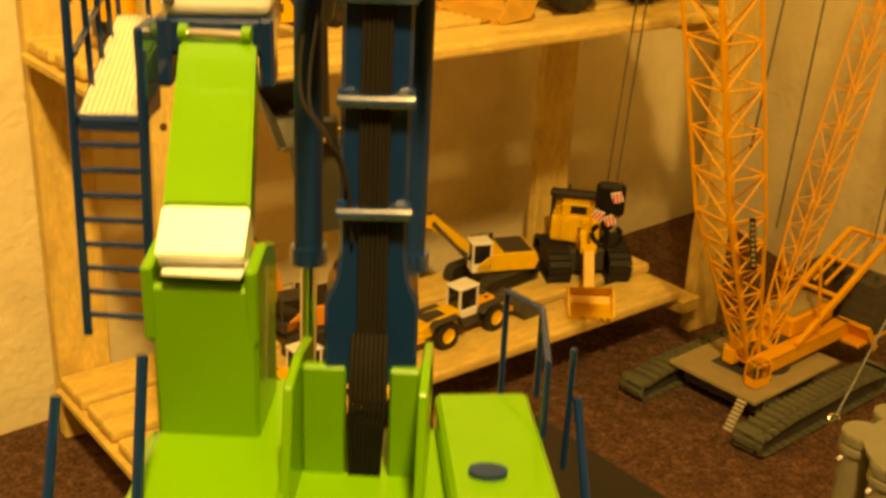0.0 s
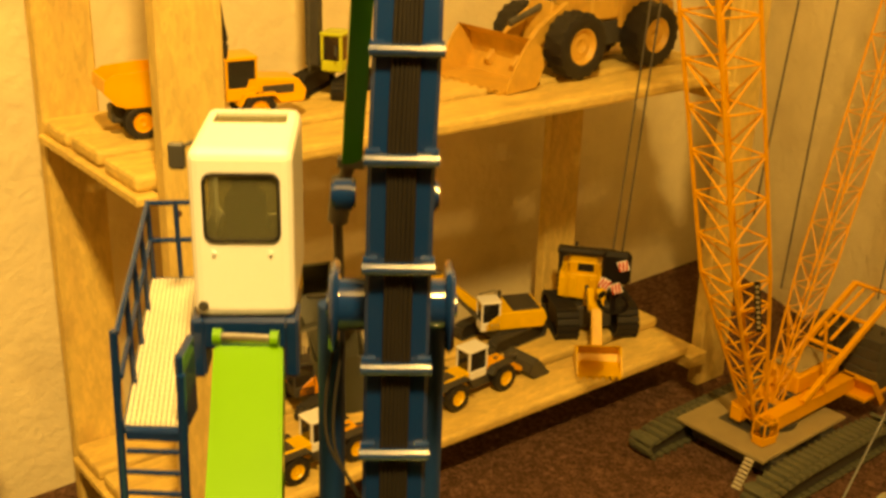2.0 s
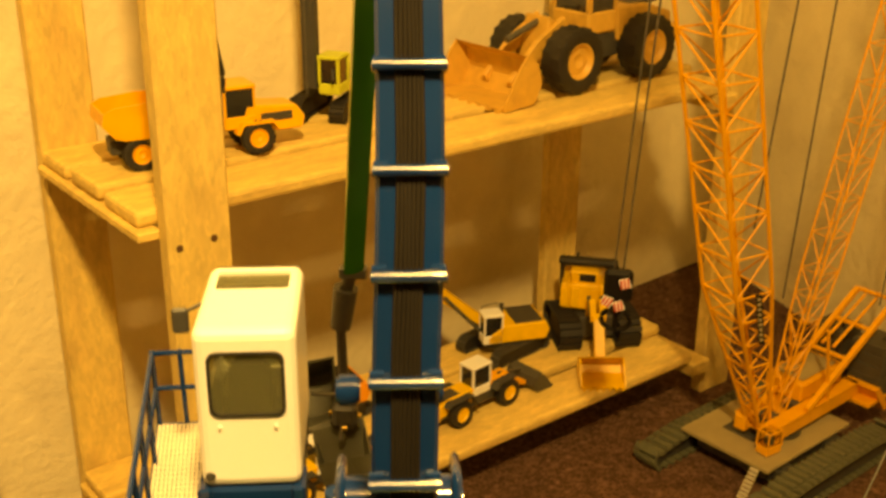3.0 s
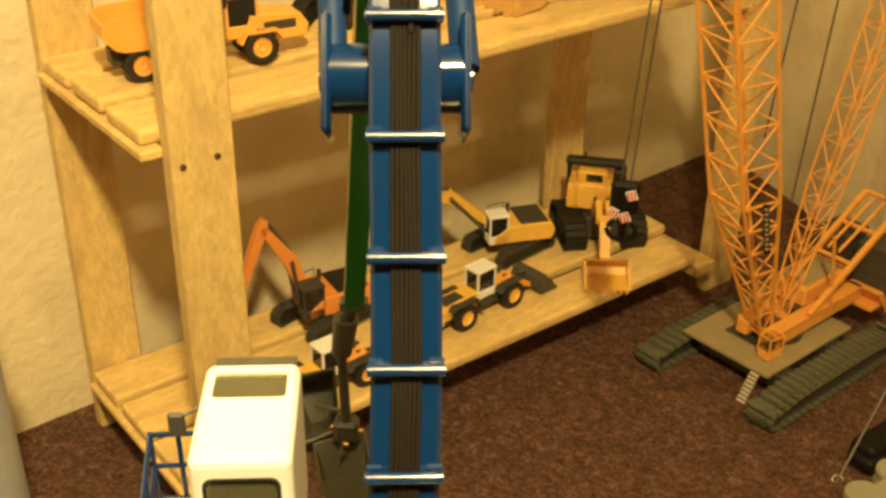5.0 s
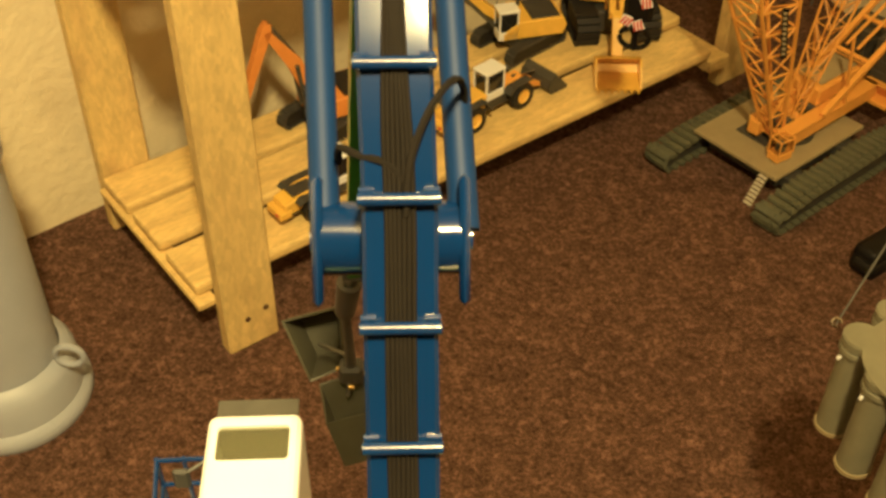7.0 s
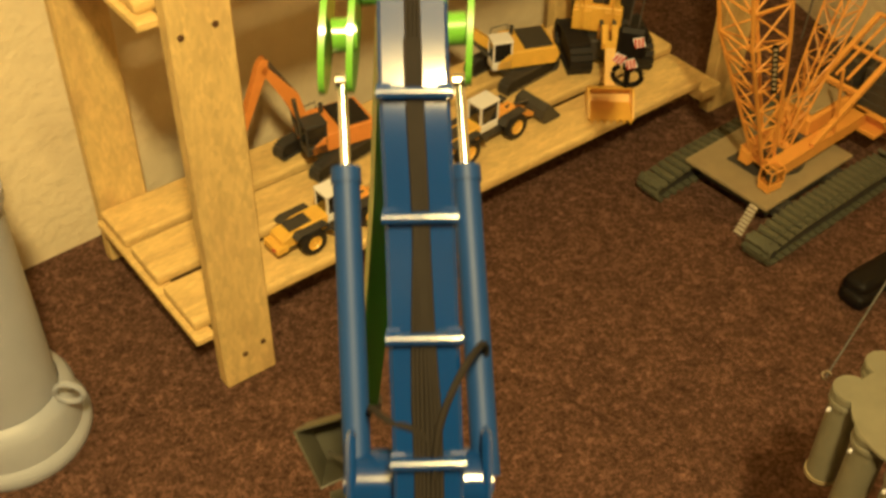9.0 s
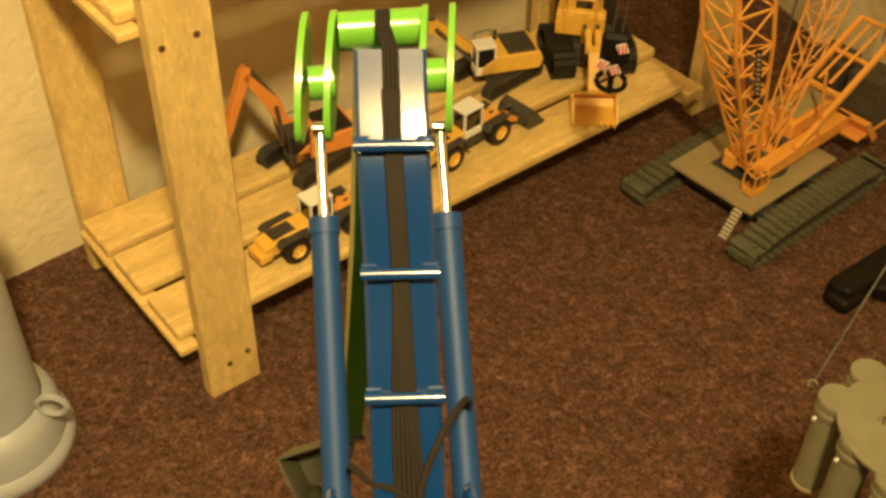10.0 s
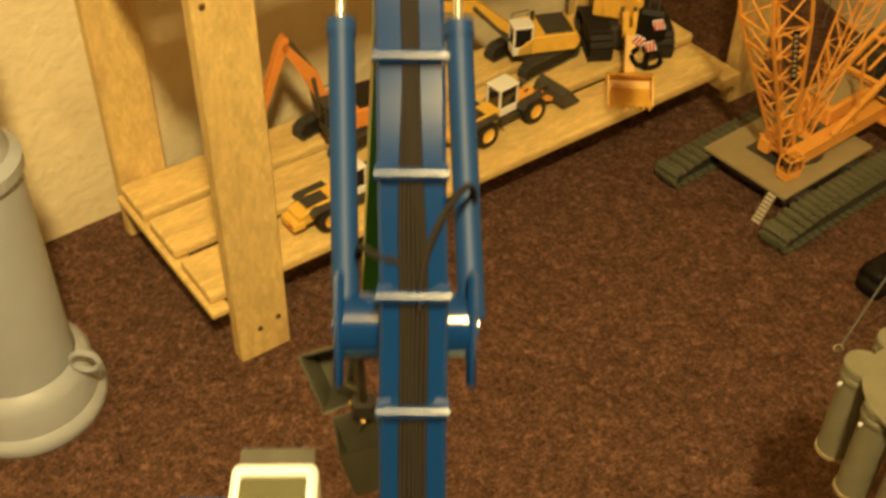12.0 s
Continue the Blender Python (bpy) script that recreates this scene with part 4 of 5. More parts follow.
excavator("crawler_excavator", on_shelf(0.375, 0.262, LO, 190), 0.150, "orange toy excavator with black tracks, arm bent up", ORANGE_D, DARK, ((0.70, 1.42), (1.12, 0.40)), -18, ORANGE_D, top=RUBBER)

# the large mining shovel that faces out of the shelf
sv = thing("mining_shovel", on_shelf(0.985, 0.200, LO, 221), "large toy mining shovel with black tracks and yellow bucket", "model machine")
UNDER = Matrix.Rotation(radians(20), 4, "Z")
for s in (-1, 1):
    belt = crawler_track(sv, -0.072, 0.072, s * 0.060 - 0.026, s * 0.060 + 0.018, 0.066, RUBBER, 0.011, 0.0022)
    for o in (belt, *belt.children):
        o.data.transform(UNDER)
part("carbody", box(-0.04, 0.03, -0.048, 0.034, 0.014, 0.060, 0.003, m=UNDER), DARK, sv)
UPZ = Matrix.Translation((0, -0.020, 0.030))
ARM = Matrix.Translation((0.012, -0.004, 0.020)) @ Matrix.Rotation(radians(11), 4, "Z")
hs = part("house", box(-0.075, 0.020, -0.047, 0.047, 0.038, 0.092, 0.003, m=UPZ), YELLOW, sv)
part("engine_cover", box(-0.080, -0.010, -0.034, 0.034, 0.093, 0.106, 0.003, m=UPZ), DULLYEL, hs)
canopy = part("canopy", box(-0.036, -0.010, -0.056, 0.060, 0.118, 0.131, 0.004, m=UPZ), RUBBER, sv)
part("canopy_post", box(-0.030, -0.016, -0.053, -0.045, 0.044, 0.119, 0.002, m=UPZ), RUBBER, canopy)
part("side_box", box(-0.034, 0.004, 0.040, 0.064, 0.052, 0.119, 0.004, m=UPZ), RUBBER, canopy, "black box beside the house")
part("cab_front", box(-0.016, 0.012, -0.030, 0.026, 0.090, 0.116, 0.003, m=UPZ), YELLOW, hs)
part("cab_pane", box(0.0123, 0.0133, -0.012, 0.020, 0.096, 0.112, 0.0004, m=UPZ), DGLASS, hs)
for y in (-0.034, -0.026, 0.029):
    part("front_rail", tube(UPZ @ Vector((0.026, y, 0.050)), UPZ @ Vector((0.020, y, 0.116)), 0.0018, seg=8), YELLOW, hs)
part("catwalk", box(-0.06, 0.024, 0.048, 0.060, 0.060, 0.064, 0.001, m=UPZ), DARK, hs)
for y in (-0.040, -0.018, 0.020, 0.038):
    part("front_panel", box(0.0205, 0.026, y - 0.007, y + 0.007, 0.044, 0.086, 0.001, m=UPZ), YELLOW, hs)
part("stack", tube(UPZ @ Vector((-0.03, -0.02, 0.118)), UPZ @ Vector((-0.03, -0.02, 0.140)), 0.003, seg=10), DARK, hs)
part("rear_frame", box(-0.086, -0.081, -0.050, 0.050, 0.05, 0.100, 0.002, m=UPZ), DARK, hs)
for y in (-0.009, 0.009):
    part("boom", prism([(0.010, 0.050), (0.060, 0.098), (0.092, 0.075), (0.090, 0.062), (0.062, 0.082), (0.018, 0.040)], y - 0.006, y + 0.006, bevel=0.001, m=ARM), YELLOW, sv)
part("stick", prism([(0.086, 0.080), (0.100, 0.072), (0.142, 0.016), (0.126, 0.010)], -0.010, 0.010, bevel=0.001, m=ARM), YELLOW, sv)
for y in (-0.012, 0.012):
    part("ram", tube(ARM @ Vector((0.03, y, 0.088)), ARM @ Vector((0.088, y, 0.060)), 0.004, seg=10), STEEL, sv, "", True)
bucket(sv, 0.163, -0.0195, 0.084, 0.066, 0.044, YELLOW, 7, m=ARM)

# on the upper shelf
dt = thing("dump_truck", on_shelf(0.101, 0.198, UP, -9) @ Matrix.Scale(1.17, 4), "amber-yellow toy articulated dump truck with black tyres", "model machine")
for x in (-0.030, 0.017, 0.112):
    for s in (-1, 1):
        wheel(dt, x, s * 0.022, 0.0222, 0.014, ORANGE)
part("rear_frame", box(-0.062, 0.06, -0.012, 0.012, 0.020, 0.040, 0.002), DARK, dt)
outer = [(-0.071, 0.074), (-0.073, 0.060), (-0.060, 0.045), (-0.048, 0.041), (0.030, 0.040), (0.045, 0.054), (0.050, 0.080), (-0.02, 0.083), (-0.060, 0.080)]
skip = part("dump_body", prism(outer, -0.030, -0.0275), AMBER, dt)
part("side_wall", prism(outer, 0.0275, 0.030), AMBER, skip)
for (xa, za), (xb, zb) in zip(outer[:6], outer[1:7]):
    d = Vector((xb - xa, 0, zb - za)).normalized()
    k = Vector((-d.z, 0, d.x)) * 0.0025
    part("body_panel", prism([(xa, za), (xb, zb), (xb + k.x, zb + k.z), (xa + k.x, za + k.z)], -0.0275, 0.0275), AMBER, skip)
part("bonnet", prism([(0.088, 0.026), (0.172, 0.026), (0.176, 0.040), (0.165, 0.056), (0.100, 0.062)], -0.020, 0.020, bevel=0.002), AMBER, dt)
part("grille", box(0.1755, 0.178, -0.013, 0.013, 0.028, 0.042, 0.001), DARK, dt)
part("headlamp_panel", box(0.118, 0.158, -0.0212, -0.0202, 0.040, 0.050), DARK, dt)
cabin(dt, 0.072, 0.112, -0.021, 0.021, 0.034, 0.088, AMBER, pillar=0.003)
part("exhaust", tube((0.068, -0.016, 0.05), (0.068, -0.016, 0.092), 0.0025, seg=10), DARK, dt, "", True)
for s in (-1, 1):
    part("mudguard", prism([(0.084, 0.030), (0.092, 0.043), (0.132, 0.043), (0.142, 0.032), (0.138, 0.030), (0.130, 0.040), (0.094, 0.040), (0.088, 0.029)], s * 0.0165, s * 0.0295), AMBER, dt)

ph = thing("piling_rig", on_shelf(0.425, 0.270, UP, 215) @ Matrix.Scale(1.45, 4), "yellow-green toy rig with black crawlers and dark mast", "model machine")
for s in (-1, 1):
    crawler_track(ph, -0.045, 0.045, s * 0.024 - 0.008, s * 0.024 + 0.008, 0.024, RUBBER, 0.006, 0.001)
part("house", box(-0.045, 0.012, -0.026, 0.026, 0.030, 0.060, 0.003), GREENY, ph)
cabin(ph, 0.010, 0.038, 0.002, 0.026, 0.032, 0.074, GREENY, pillar=0.003)
part("mast", box(0.016, 0.030, -0.020, -0.004, 0.034, 0.260, 0.002), DARK, ph)
part("mast_rope", tube((0.036, -0.012, 0.03), (0.036, -0.012, 0.25), 0.0012, seg=6), STEEL, ph)
part("lamp_arm", tube((0.036, 0.018, 0.060), (0.050, 0.024, 0.052), 0.0015, seg=6), DARK, ph)

big = wheel_loader("wheel_loader", on_shelf(0.920, 0.205, UP, 182), 0.0590, 0.190, 0.176, "huge dull yellow toy wheel loader with big black tyres", DULLYEL, DULLYEL, DULLYEL, DULLYEL, DULLYEL, 0.178, False)

# ---------------------------------------------------------------- the crawler crane
CR = Matrix.Translation((0.592, 1.796, 0)) @ Matrix.Rotation(radians(42), 4, "Z")
crane = thing("crawler_crane", Matrix.Translation((0.592, 1.796, 0)), "orange lattice-boom toy crawler crane on olive crawlers", "model crane", shift=True)


def strut(bm, a, b, r, seg=5):
    return tube(a, b, r, seg=seg, bm=bm)


def shoe_mesh(width, pitch):
    """One crawler shoe: a plate with a raised middle bar, two lugs and a dropped outer lip."""
    bm = box(-pitch * 0.40, pitch * 0.40, -width / 2, width / 2, -0.004, 0.0, 0.0008)
    box(-pitch * 0.30, pitch * 0.30, -width * 0.46, width * 0.20, -0.001, 0.0032, 0.0009, bm=bm)
    box(-pitch * 0.26, pitch * 0.26, width * 0.27, width * 0.46, -0.001, 0.0024, 0.0009, bm=bm)
    box(-pitch * 0.12, pitch * 0.12, -width * 0.52, -width * 0.40, -0.003, 0.0040, bm=bm)
    me = bpy.data.meshes.new("shoe")
    bmesh.ops.recalc_face_normals(bm, faces=bm.faces)
    bm.to_mesh(me)
    bm.free()
    me.materials.append(OLIVE)
    return me


def crane_crawler(x0, x1, y0, y1, h, n, turned):
    """A long crawler of separate shoes round a frame with road wheels."""
    r, straight = h / 2, x1 - x0 - h
    mid = (y0 + y1) / 2
    track = part("crawler", box(x0 + r * 0.7, x1 - r * 0.7, mid - (y1 - y0) * 0.30, mid + (y1 - y0) * 0.30, h * 0.16, h * 0.84, 0.003, m=CR), DARK, crane, "olive crawler of broad plates")
    for x in (x0 + r, x1 - r):
        part("idler", tube(CR @ Vector((x, mid - (y1 - y0) * 0.34, r)), CR @ Vector((x, mid + (y1 - y0) * 0.34, r)), r - 0.005, seg=20), DARK, track, "", True)
    total = 2 * straight + math.pi * h
    me = shoe_mesh(y1 - y0, total / n)
    for i in range(n):
        d = total * i / n
        if d < straight:
            near_end = max(0.0, 1 - min(d, straight - d) / 0.10)   # the belt sags towards its ends
            x, z, a = x0 + r + d, h - 0.010 * near_end ** 2, (-0.16 if d < straight / 2 else 0.16) * near_end
        elif d < straight + math.pi * r:
            a = (d - straight) / r
            x, z = x1 - r + r * math.sin(a), r + r * math.cos(a)
        elif d < 2 * straight + math.pi * r:
            x, z, a = x1 - r - (d - straight - math.pi * r), 0.0, math.pi
        else:
            a = math.pi + (d - 2 * straight - math.pi * r) / r
            x, z = x0 + r + r * math.sin(a), r + r * math.cos(a)
        shoe = new("shoe", me)
        shoe.parent = track
        shoe.matrix_basis = Matrix.Translation(-SHIFT[crane]) @ CR @ Matrix.Translation((x, mid, z + 0.004)) @ Matrix.Rotation(a, 4, "Y") @ Matrix.Rotation(radians(turned), 4, "Z")


crane_crawler(-0.200, 0.205, -0.164, -0.108, 0.046, 46, 180)
crane_crawler(-0.214, 0.205, 0.078, 0.132, 0.042, 46, 0)
for x0 in (-0.095, 0.055):
    part("axle_beam", box(x0, x0 + 0.04, -0.128, 0.082, 0.020, 0.044, 0.003, m=CR), DARK, crane)
deckp = part("carbody_deck", box(-0.128, 0.128, -0.095, 0.095, 0.050, 0.058, 0.0015, m=CR), PLATE, crane, "khaki square deck plate")
part("deck_slot", box(-0.070, 0.075, -0.022, 0.046, 0.0582, 0.0600, 0.001, m=CR), DARK, deckp)
part("carbody_skirt", box(-0.11, 0.11, -0.085, 0.072, 0.022, 0.0495, 0.004, m=CR), DARK, crane)
foot, head_of = Vector((-0.162, -0.070, 0.0015)), Vector((-0.129, -0.070, 0.052))
rails = bmesh.new()
for y in (-0.0075, 0.0075):
    strut(rails, CR @ (foot + Vector((0, y, 0))), CR @ (head_of + Vector((0, y, 0))), 0.0014)
step = part("step_ladder", rails, PLATE, crane, "small steel step ladder")
for i in range(8):
    q = foot.lerp(head_of, (i + 0.6) / 8)
    part("tread", box(q.x - 0.0040, q.x + 0.0016, -0.0785, -0.0615, q.z - 0.0010, q.z + 0.0012, m=CR), GRATE, step)

SU = Matrix.Translation((0.563, 1.743, 0.0)) @ Matrix.Rotation(radians(42.5), 4, "Z")
part("slewing_ring", tube(SU @ Vector((0.06, 0, 0.0602)), SU @ Vector((0.06, 0, 0.070)), 0.045, seg=32), DARK, crane, "", True)
for y in (-0.030, 0.030):
    beam_ob = part("frame_beam", box(-0.015, 0.265, y - 0.012, y + 0.012, 0.071, 0.100, 0.002, m=SU), ORANGE, crane)
    part("beam_flange", box(-0.012, 0.26, y - 0.014, y + 0.014, 0.1005, 0.103, 0.0005, m=SU), ORANGE, beam_ob)
for x in (0.03, 0.11, 0.19):
    part("winch_drum", tube(SU @ Vector((x, -0.017, 0.092)), SU @ Vector((x, 0.017, 0.092)), 0.014, seg=20), STEEL, crane, "", True)
    part("cross_beam", box(x + 0.028, x + 0.040, -0.018, 0.018, 0.074, 0.098, 0.001, m=SU), ORANGE, crane)
part("engine_house", box(0.10, 0.24, -0.018, 0.060, 0.104, 0.140, 0.003, m=SU), ORANGE, crane)
part("engine_top", box(0.115, 0.225, -0.010, 0.052, 0.1405, 0.145, 0.002, m=SU), PLATE, crane)
cc = Matrix.Translation((0.574, 1.701, 0.062)) @ Matrix.Rotation(radians(35), 4, "Z")
opcab = part("cab", box(-0.018, 0.018, -0.013, 0.013, -0.002, 0.014, 0.001, m=cc), ORANGE, crane)
for x in (-0.018, 0.018):
    for y in (-0.013, 0.013):
        part("cab_post", tube(cc @ Vector((x, y, 0.012)), cc @ Vector((x * 0.92, y, 0.042)), 0.0016, seg=6), ORANGE, opcab)
for a, c in (((-0.0166, -0.013), (0.0166, -0.013)), ((0.0166, -0.013), (0.0166, 0.013)), ((0.0166, 0.013), (-0.0166, 0.013)), ((-0.0166, 0.013), (-0.0166, -0.013)), ((0.0, -0.013), (0.0, 0.013))):
    part("cab_rail", tube(cc @ Vector((*a, 0.042)), cc @ Vector((*c, 0.042)), 0.0016, seg=6), ORANGE, opcab)
pn = part("cab_glazing", box(-0.0165, 0.0165, -0.012, 0.012, 0.014, 0.041, m=cc), GLASS, opcab, "smoked cab glass")
pn.visible_shadow = False
part("cab_seat", box(-0.006, 0.004, -0.006, 0.006, 0.0145, 0.030, 0.001, m=cc), SEATC, opcab)
# counterweights
for x0, y0, n_slab in ((0.275, -0.075, 5), (0.275, 0.012, 5)):
    base = part("counterweight_tray", box(x0 - 0.03, x0 + 0.075, y0 - 0.002, y0 + 0.072, 0.064, 0.072, 0.001, m=SU), ORANGE, crane)
    for i in range(n_slab):
        part("slab", box(x0, x0 + 0.072, y0, y0 + 0.068, 0.0725 + i * 0.0215, 0.0935 + i * 0.0215, 0.0015, m=SU), CWT, base)
    for k in range(2):
        part("stud", tube(SU @ Vector((x0 + 0.036, y0 + 0.02 + 0.028 * k, 0.180)), SU @ Vector((x0 + 0.036, y0 + 0.02 + 0.028 * k, 0.188)), 0.004, seg=12), CWT, base)
part("tray_wing", prism([(0.250, 0.103), (0.268, 0.103), (0.312, 0.050), (0.300, 0.042)], -0.082, -0.016, m=SU), ORANGE, crane)

E1, E2 = Vector((0.976, -0.217, 0)), Vector((0.217, 0.976, 0))


def lattice(parent, name, centres, halves, bays, rc, rd, label="", e1=E1, e2=E2):
    """A four-chord lattice boom through the centres; each chord, and the bracing of each stretch, is a part."""
    boom_ob = part(name, tube(centres[0] - e1 * halves[0], centres[0] + e1 * halves[0], rc * 1.3, seg=8), ORANGE, parent, label)
    corners = lambda c, h: [c + e1 * h, c + e2 * h, c - e1 * h, c - e2 * h]
    for (c0, c1), (h0, h1), n in zip(zip(centres, centres[1:]), zip(halves, halves[1:]), bays):
        lo, hi = corners(c0, h0), corners(c1, h1)
        for a, b in zip(lo, hi):
            part("chord", tube(a, b, rc, seg=7), ORANGE, boom_ob, "", True)
        for f in range(4):
            a0, a1, b0, b1 = lo[f], hi[f], lo[(f + 1) % 4], hi[(f + 1) % 4]
            for i in range(n):
                s, t = i / n, (i + 1) / n
                ends = [(a0.lerp(a1, t), b0.lerp(b1, s)) if f % 2 == 0 else (b0.lerp(b1, t), a0.lerp(a1, s)), (a0.lerp(a1, s), b0.lerp(b1, s))]
                for g0, g1 in ends:
                    part("brace", tube(g0, g1, rd, seg=6), ORANGE, boom_ob, "", True)
    return boom_ob


V = Vector
main = lattice(crane, "main_boom", [V((0.567, 1.752, 0.082)), V((0.482, 1.681, 0.385)), V((0.393, 1.606, 0.825)), V((0.312, 1.538, 1.225))], [0.018, 0.056, 0.058, 0.058], (6, 6, 5), 0.0036, 0.0019,
               "orange square lattice boom")
part("boom_sign", box(-0.005, 0.005, -0.0012, 0.0012, -0.045, 0.045, 0.0006, m=Matrix.Translation((0.516, 1.643, 0.345)) @ Matrix.Rotation(radians(-12), 4, "Z") @ Matrix.Rotation(radians(-9), 4, "Y")), BLACK, main, "black sign plate")
for i in range(9):
    part("sign_bar", box(-0.003, 0.003, -0.0018, -0.0013, -0.038 + i * 0.009, -0.033 + i * 0.009, m=Matrix.Translation((0.516, 1.643, 0.345)) @ Matrix.Rotation(radians(-12), 4, "Z") @ Matrix.Rotation(radians(-9), 4, "Y")), PLATE, main)
mast = lattice(crane, "derrick_mast", [V((0.600, 1.778, 0.095)), V((0.660, 1.826, 0.360)), V((0.770, 1.905, 0.880)), V((0.830, 1.945, 1.15))], [0.016, 0.032, 0.034, 0.034], (6, 8, 4), 0.0022, 0.0011, "slim orange lattice mast")
part("boom_head", tube(V((0.312, 1.538, 1.225)) - E1 * 0.045, V((0.312, 1.538, 1.225)) + E1 * 0.045, 0.014, seg=18), STEEL, main, "", True)
# gantry frame that leans back over the counterweights
for y in (-0.042, 0.036):
    part("gantry_leg", box(-0.006, 0.006, -0.005, 0.005, 0.0, 0.30, 0.001, m=SU @ Matrix.Translation((0.085, y, 0.105)) @ Matrix.Rotation(radians(62), 4, "Y")), ORANGE, crane)
    part("gantry_strut", tube(SU @ V((0.155, y, 0.10)), SU @ V((0.120, y, 0.255)), 0.0032, seg=8), ORANGE, crane)
    part("gantry_inner", tube(SU @ V((0.20, y * 0.3, 0.185)), SU @ V((0.335, y * 0.3, 0.245)), 0.0032, seg=8), ORANGE, crane)
for t in (0.45, 0.72, 1.0):
    part("gantry_tie", tube(SU @ V((0.085 + 0.265 * t, -0.042, 0.105 + 0.141 * t)), SU @ V((0.085 + 0.265 * t, 0.036, 0.105 + 0.141 * t)), 0.0045, seg=8), ORANGE, crane)
# guy ropes and hoist ropes
for a, b, r in (((0.5835, 1.7632, 0.330), (0.628, 1.795, 1.10), 0.0016), ((0.505, 1.705, 0.48), (0.560, 1.746, 1.10), 0.0016), ((0.340, 1.575, 1.20), (0.83, 1.945, 1.15), 0.0014),
                ((0.80, 1.89, 0.262), (0.845, 1.93, 1.10), 0.0014), ((0.84, 1.95, 0.262), (0.86, 1.97, 1.10), 0.0014), ((0.83, 1.945, 1.15), (0.835, 1.94, 0.262), 0.0014)):
    part("guy_rope", tube(a, b, r, seg=6), STEEL, crane)
HK = V((0.2675, 1.548, 0.0))
for dx in (-0.007, 0.007):
    part("hoist_rope", tube(HK + E1 * dx + V((0, 0, 0.470)), HK + E1 * dx + V((0.045, -0.010, 1.225)), 0.0012, seg=6), STEEL, crane)
    part("hoist_rope", tube(HK + E1 * dx * 1.0 + E2 * 0.006 + V((0, 0, 0.470)), HK + E1 * dx + V((0.045, 0.004, 1.225)), 0.0012, seg=6), STEEL, crane)
hk = part("hook_block", box(-0.021, 0.023, -0.010, 0.010, 0.418, 0.470, 0.006, m=Matrix.Translation(HK) @ Matrix.Rotation(radians(-12), 4, "Z")), BLACK, crane, "black hook block with striped cheeks")
for x, z, tilt in ((-0.014, 0.420, 20), (0.012, 0.452, -20), (0.004, 0.414, -25)):
    mm = Matrix.Translation(HK + V((0, 0, z))) @ Matrix.Rotation(radians(-12), 4, "Z") @ Matrix.Translation((x, -0.012, 0)) @ Matrix.Rotation(radians(tilt), 4, "Y")
    part("cheek", box(-0.008, 0.008, -0.001, 0.001, -0.008, 0.008, 0.0005, m=mm), WHITE, hk, "white cheek with red stripes")
    for k in (-1, 0, 1):
        part("stripe", box(-0.0015, 0.0015, -0.0017, -0.0011, -0.0075, 0.0075, m=mm @ Matrix.Translation((k * 0.0052, 0, 0)) @ Matrix.Rotation(radians(12), 4, "Y")), RED, hk)
part("swivel", tube(HK + V((0, 0, 0.428)), HK + V((0, 0, 0.398)), 0.0085, seg=14), BLACK, hk, "", True)
for s in (-1, 1):
    pts = [HK + E1 * (s * 0.020 * math.sin(a) + s * 0.002) + V((0, 0, 0.382 - 0.017 * math.cos(a) + 0.004)) for a in [i * 2.5 / 8 for i in range(9)]]
    part("hook", cord(pts, 0.0042, seg=8), BLACK, hk, "", True)
part("shank", tube(HK + V((0, 0, 0.402)), HK + V((0, 0, 0.366)), 0.0048, seg=12), BLACK, hk, "", True)

# ---------------------------------------------------------------- the hanging bundle of grey drums
BUN = Matrix.Translation((0.403, 0.857, 0.483)) @ Matrix.Scale(1.13, 4) @ Matrix.Translation((-0.358, -0.774, -0.574))
bun = thing("drum_bundle", BUN @ Matrix.Translation((0.395, 0.715, 0.46)), "bundle of grey drums hanging from thin steel wires", "load")
SHIFT[bun] = Vector((0.395, 0.715, 0.46))
TOPZ = 0.570
cap = part("top_plate", lathe([(0.0, 0.0), (0.062, 0.0), (0.064, 0.0012), (0.064, 0.0036), (0.0, 0.0040)], 40, m=Matrix.Translation((0.436, 0.728, TOPZ))), GREYCAN, bun, "", True)
for x, y in ((0.380, 0.762), (0.389, 0.716), (0.408, 0.674), (0.416, 0.794), (0.456, 0.798), (0.448, 0.662), (0.482, 0.690), (0.488, 0.745)):
    dr = part("drum", tube((x, y, 0.456), (x, y, TOPZ - 0.012), 0.0155, seg=28, bevel=0.0015), GREYCAN, bun, "", True)
    part("rim", lathe([(0.0156, -0.014), (0.0178, -0.013), (0.0182, -0.010), (0.0176, -0.007), (0.0156, -0.006)], 28, m=Matrix.Translation((x, y, TOPZ - 0.001))), GREYCAN, dr, "", True)
    part("lid", tube((x, y, TOPZ - 0.0060), (x, y, TOPZ + 0.0030), 0.0176, seg=28, bevel=0.001), GREYCAN, dr, "", True)
    part("foot_rim", tube((x, y, 0.454), (x, y, 0.458), 0.0168, seg=28), PLATE, dr, "", True)
    part("bung", tube((x - 0.0160, y - 0.004, TOPZ - 0.020), (x - 0.0185, y - 0.006, TOPZ - 0.020), 0.0018, seg=10), WHITE, dr, "", True)
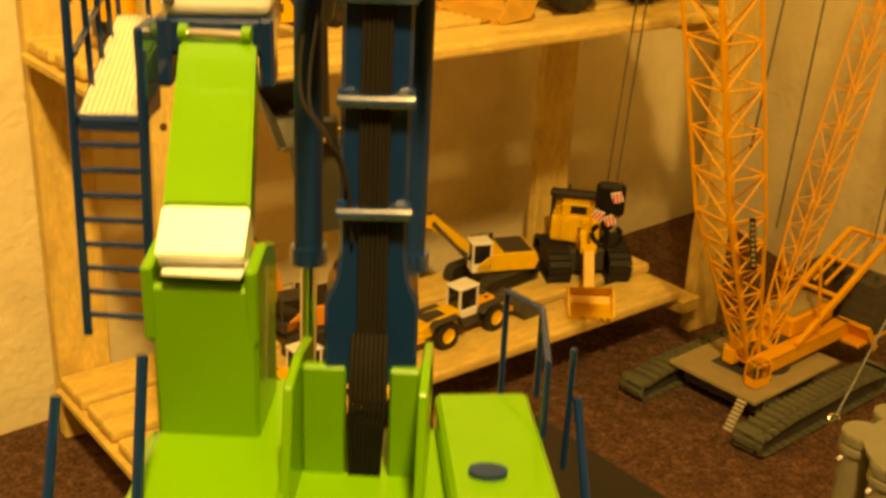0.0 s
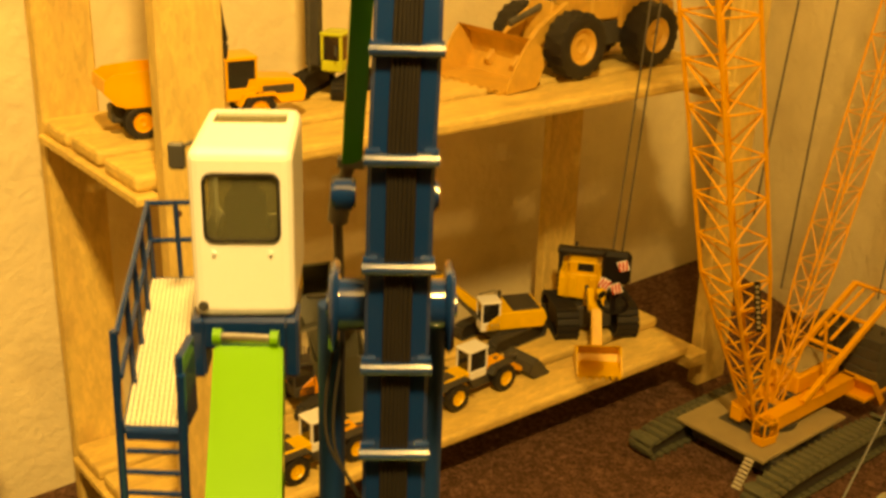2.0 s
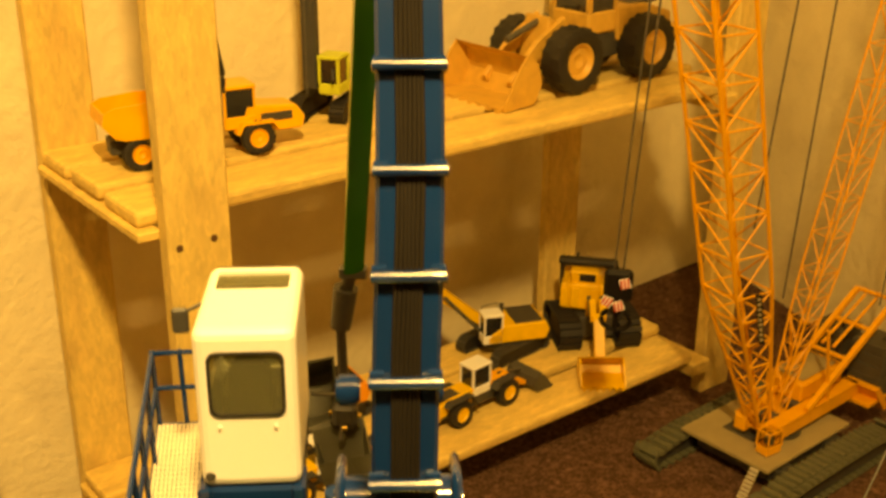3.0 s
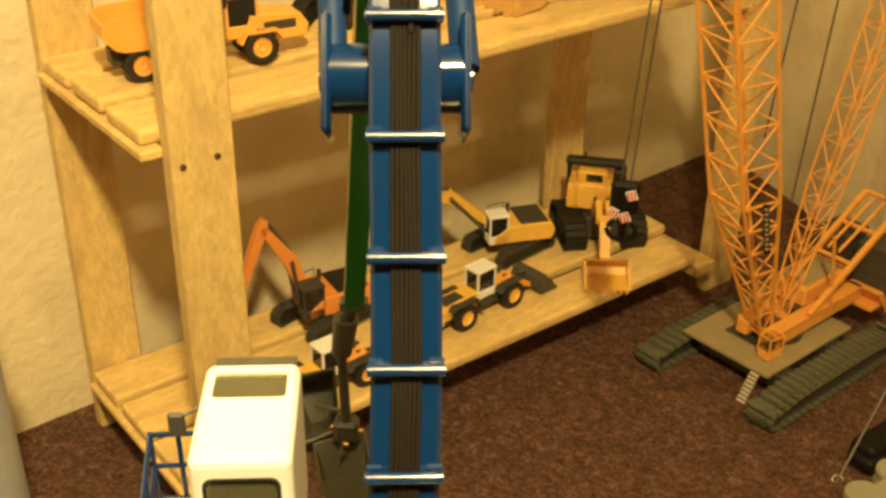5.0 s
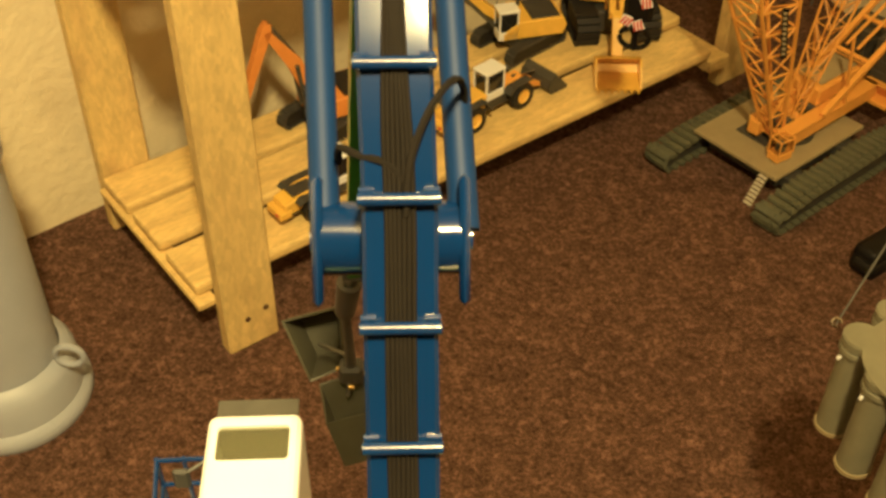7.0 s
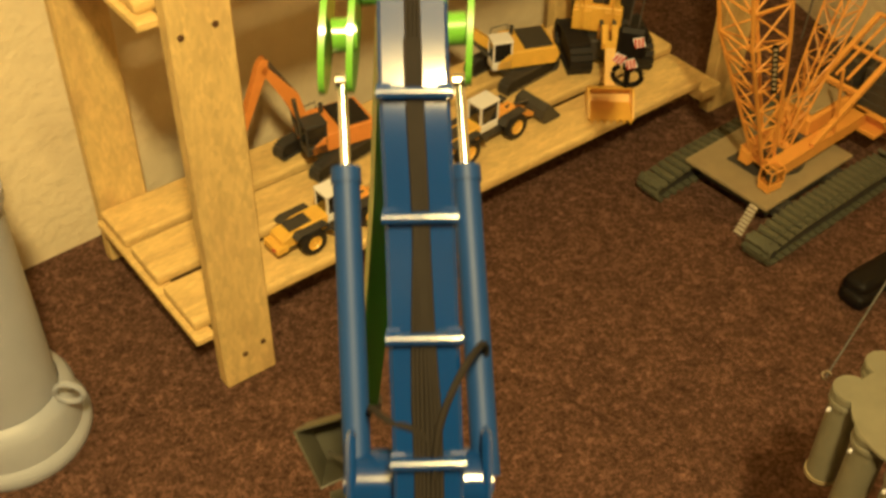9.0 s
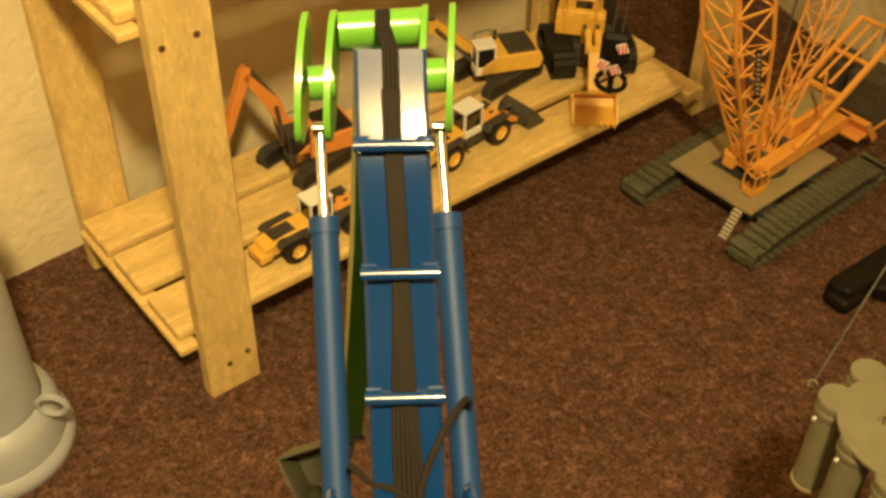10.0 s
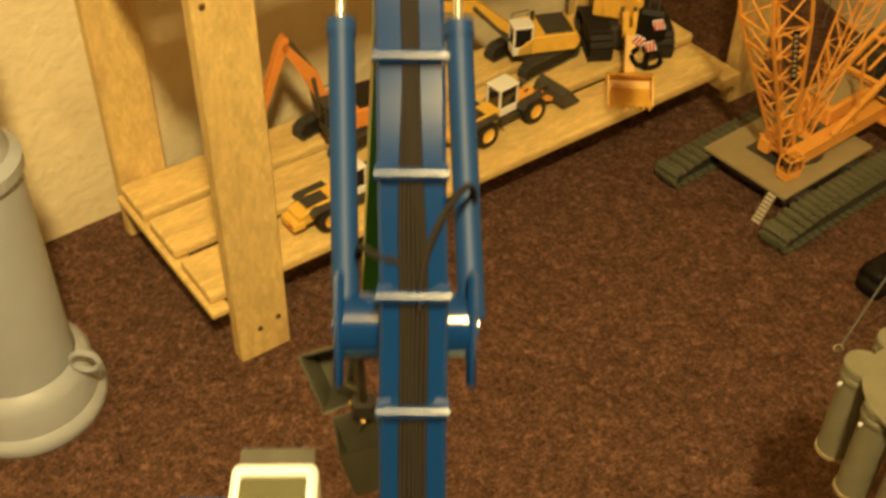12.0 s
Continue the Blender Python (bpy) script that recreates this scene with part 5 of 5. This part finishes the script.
for a, b in (((0.358, 0.774, TOPZ + 0.004), (0.95, 1.42, 1.46)), ((0.412, 0.735, TOPZ + 0.004), (0.95, 1.42, 1.46))):
    part("wire", tube(a, b, 0.0010, seg=6), STEEL, bun)
    part("shackle", cord([V(a) + V((0.004 * math.cos(k), 0.002 * math.sin(k), 0.002 + 0.003 * math.sin(k))) for k in [i * 0.5 for i in range(11)]], 0.0013), CHROME, bun, "bright steel shackle", True)
part("wire", tube((0.95, 1.42, 1.46), (0.99, 1.45, 2.535), 0.0014, seg=6), STEEL, bun)

# ---------------------------------------------------------------- odds and ends on the shelf
sp = thing("spare_wheel", on_shelf(0.155, 0.196, LO + 0.002, 30), "tiny grey spare wheel lying on a plank", "toy part")
part("tyre", lathe([(0.004, 0.0), (0.009, 0.0), (0.011, 0.003), (0.011, 0.007), (0.009, 0.010), (0.004, 0.010)], 20), RUBBER, sp, "", True)
part("rim", lathe([(0.0, 0.006), (0.004, 0.008), (0.0045, 0.002), (0.0, 0.002)], 16), GREYCAN, sp, "", True)
st = thing("black_strap", SH @ Matrix.Translation((0.0935, 0.004, 0.80)), "short black strap hanging on the upright", "strap")
part("band", cord(smooth_path([(0.0, 0, 0.075), (0.004, 0, 0.045), (0.008, 0, 0.022), (0.006, 0, 0.0)], 5), 0.0040), RUBBER, st, "", True)

# ---------------------------------------------------------------- on the carpet
bt = thing("plastic_arm", Matrix.Translation((0.688, 1.482, 0)) @ Matrix.Rotation(radians(38), 4, "Z"), "black plastic toy arm lying on the carpet", "toy part")
part("bar", box(-0.012, 0.190, -0.026, 0.024, 0.0, 0.046, 0.014, seg=3), BLACK, bt, "", True)
part("toe", box(-0.024, 0.030, -0.034, 0.018, 0.0, 0.030, 0.012, seg=3), BLACK, bt, "", True)
part("branch", box(0.0, 0.130, -0.020, 0.020, 0.0, 0.036, 0.011, seg=3, m=Matrix.Translation((0.065, -0.020, 0)) @ Matrix.Rotation(radians(-58), 4, "Z")), BLACK, bt, "", True)
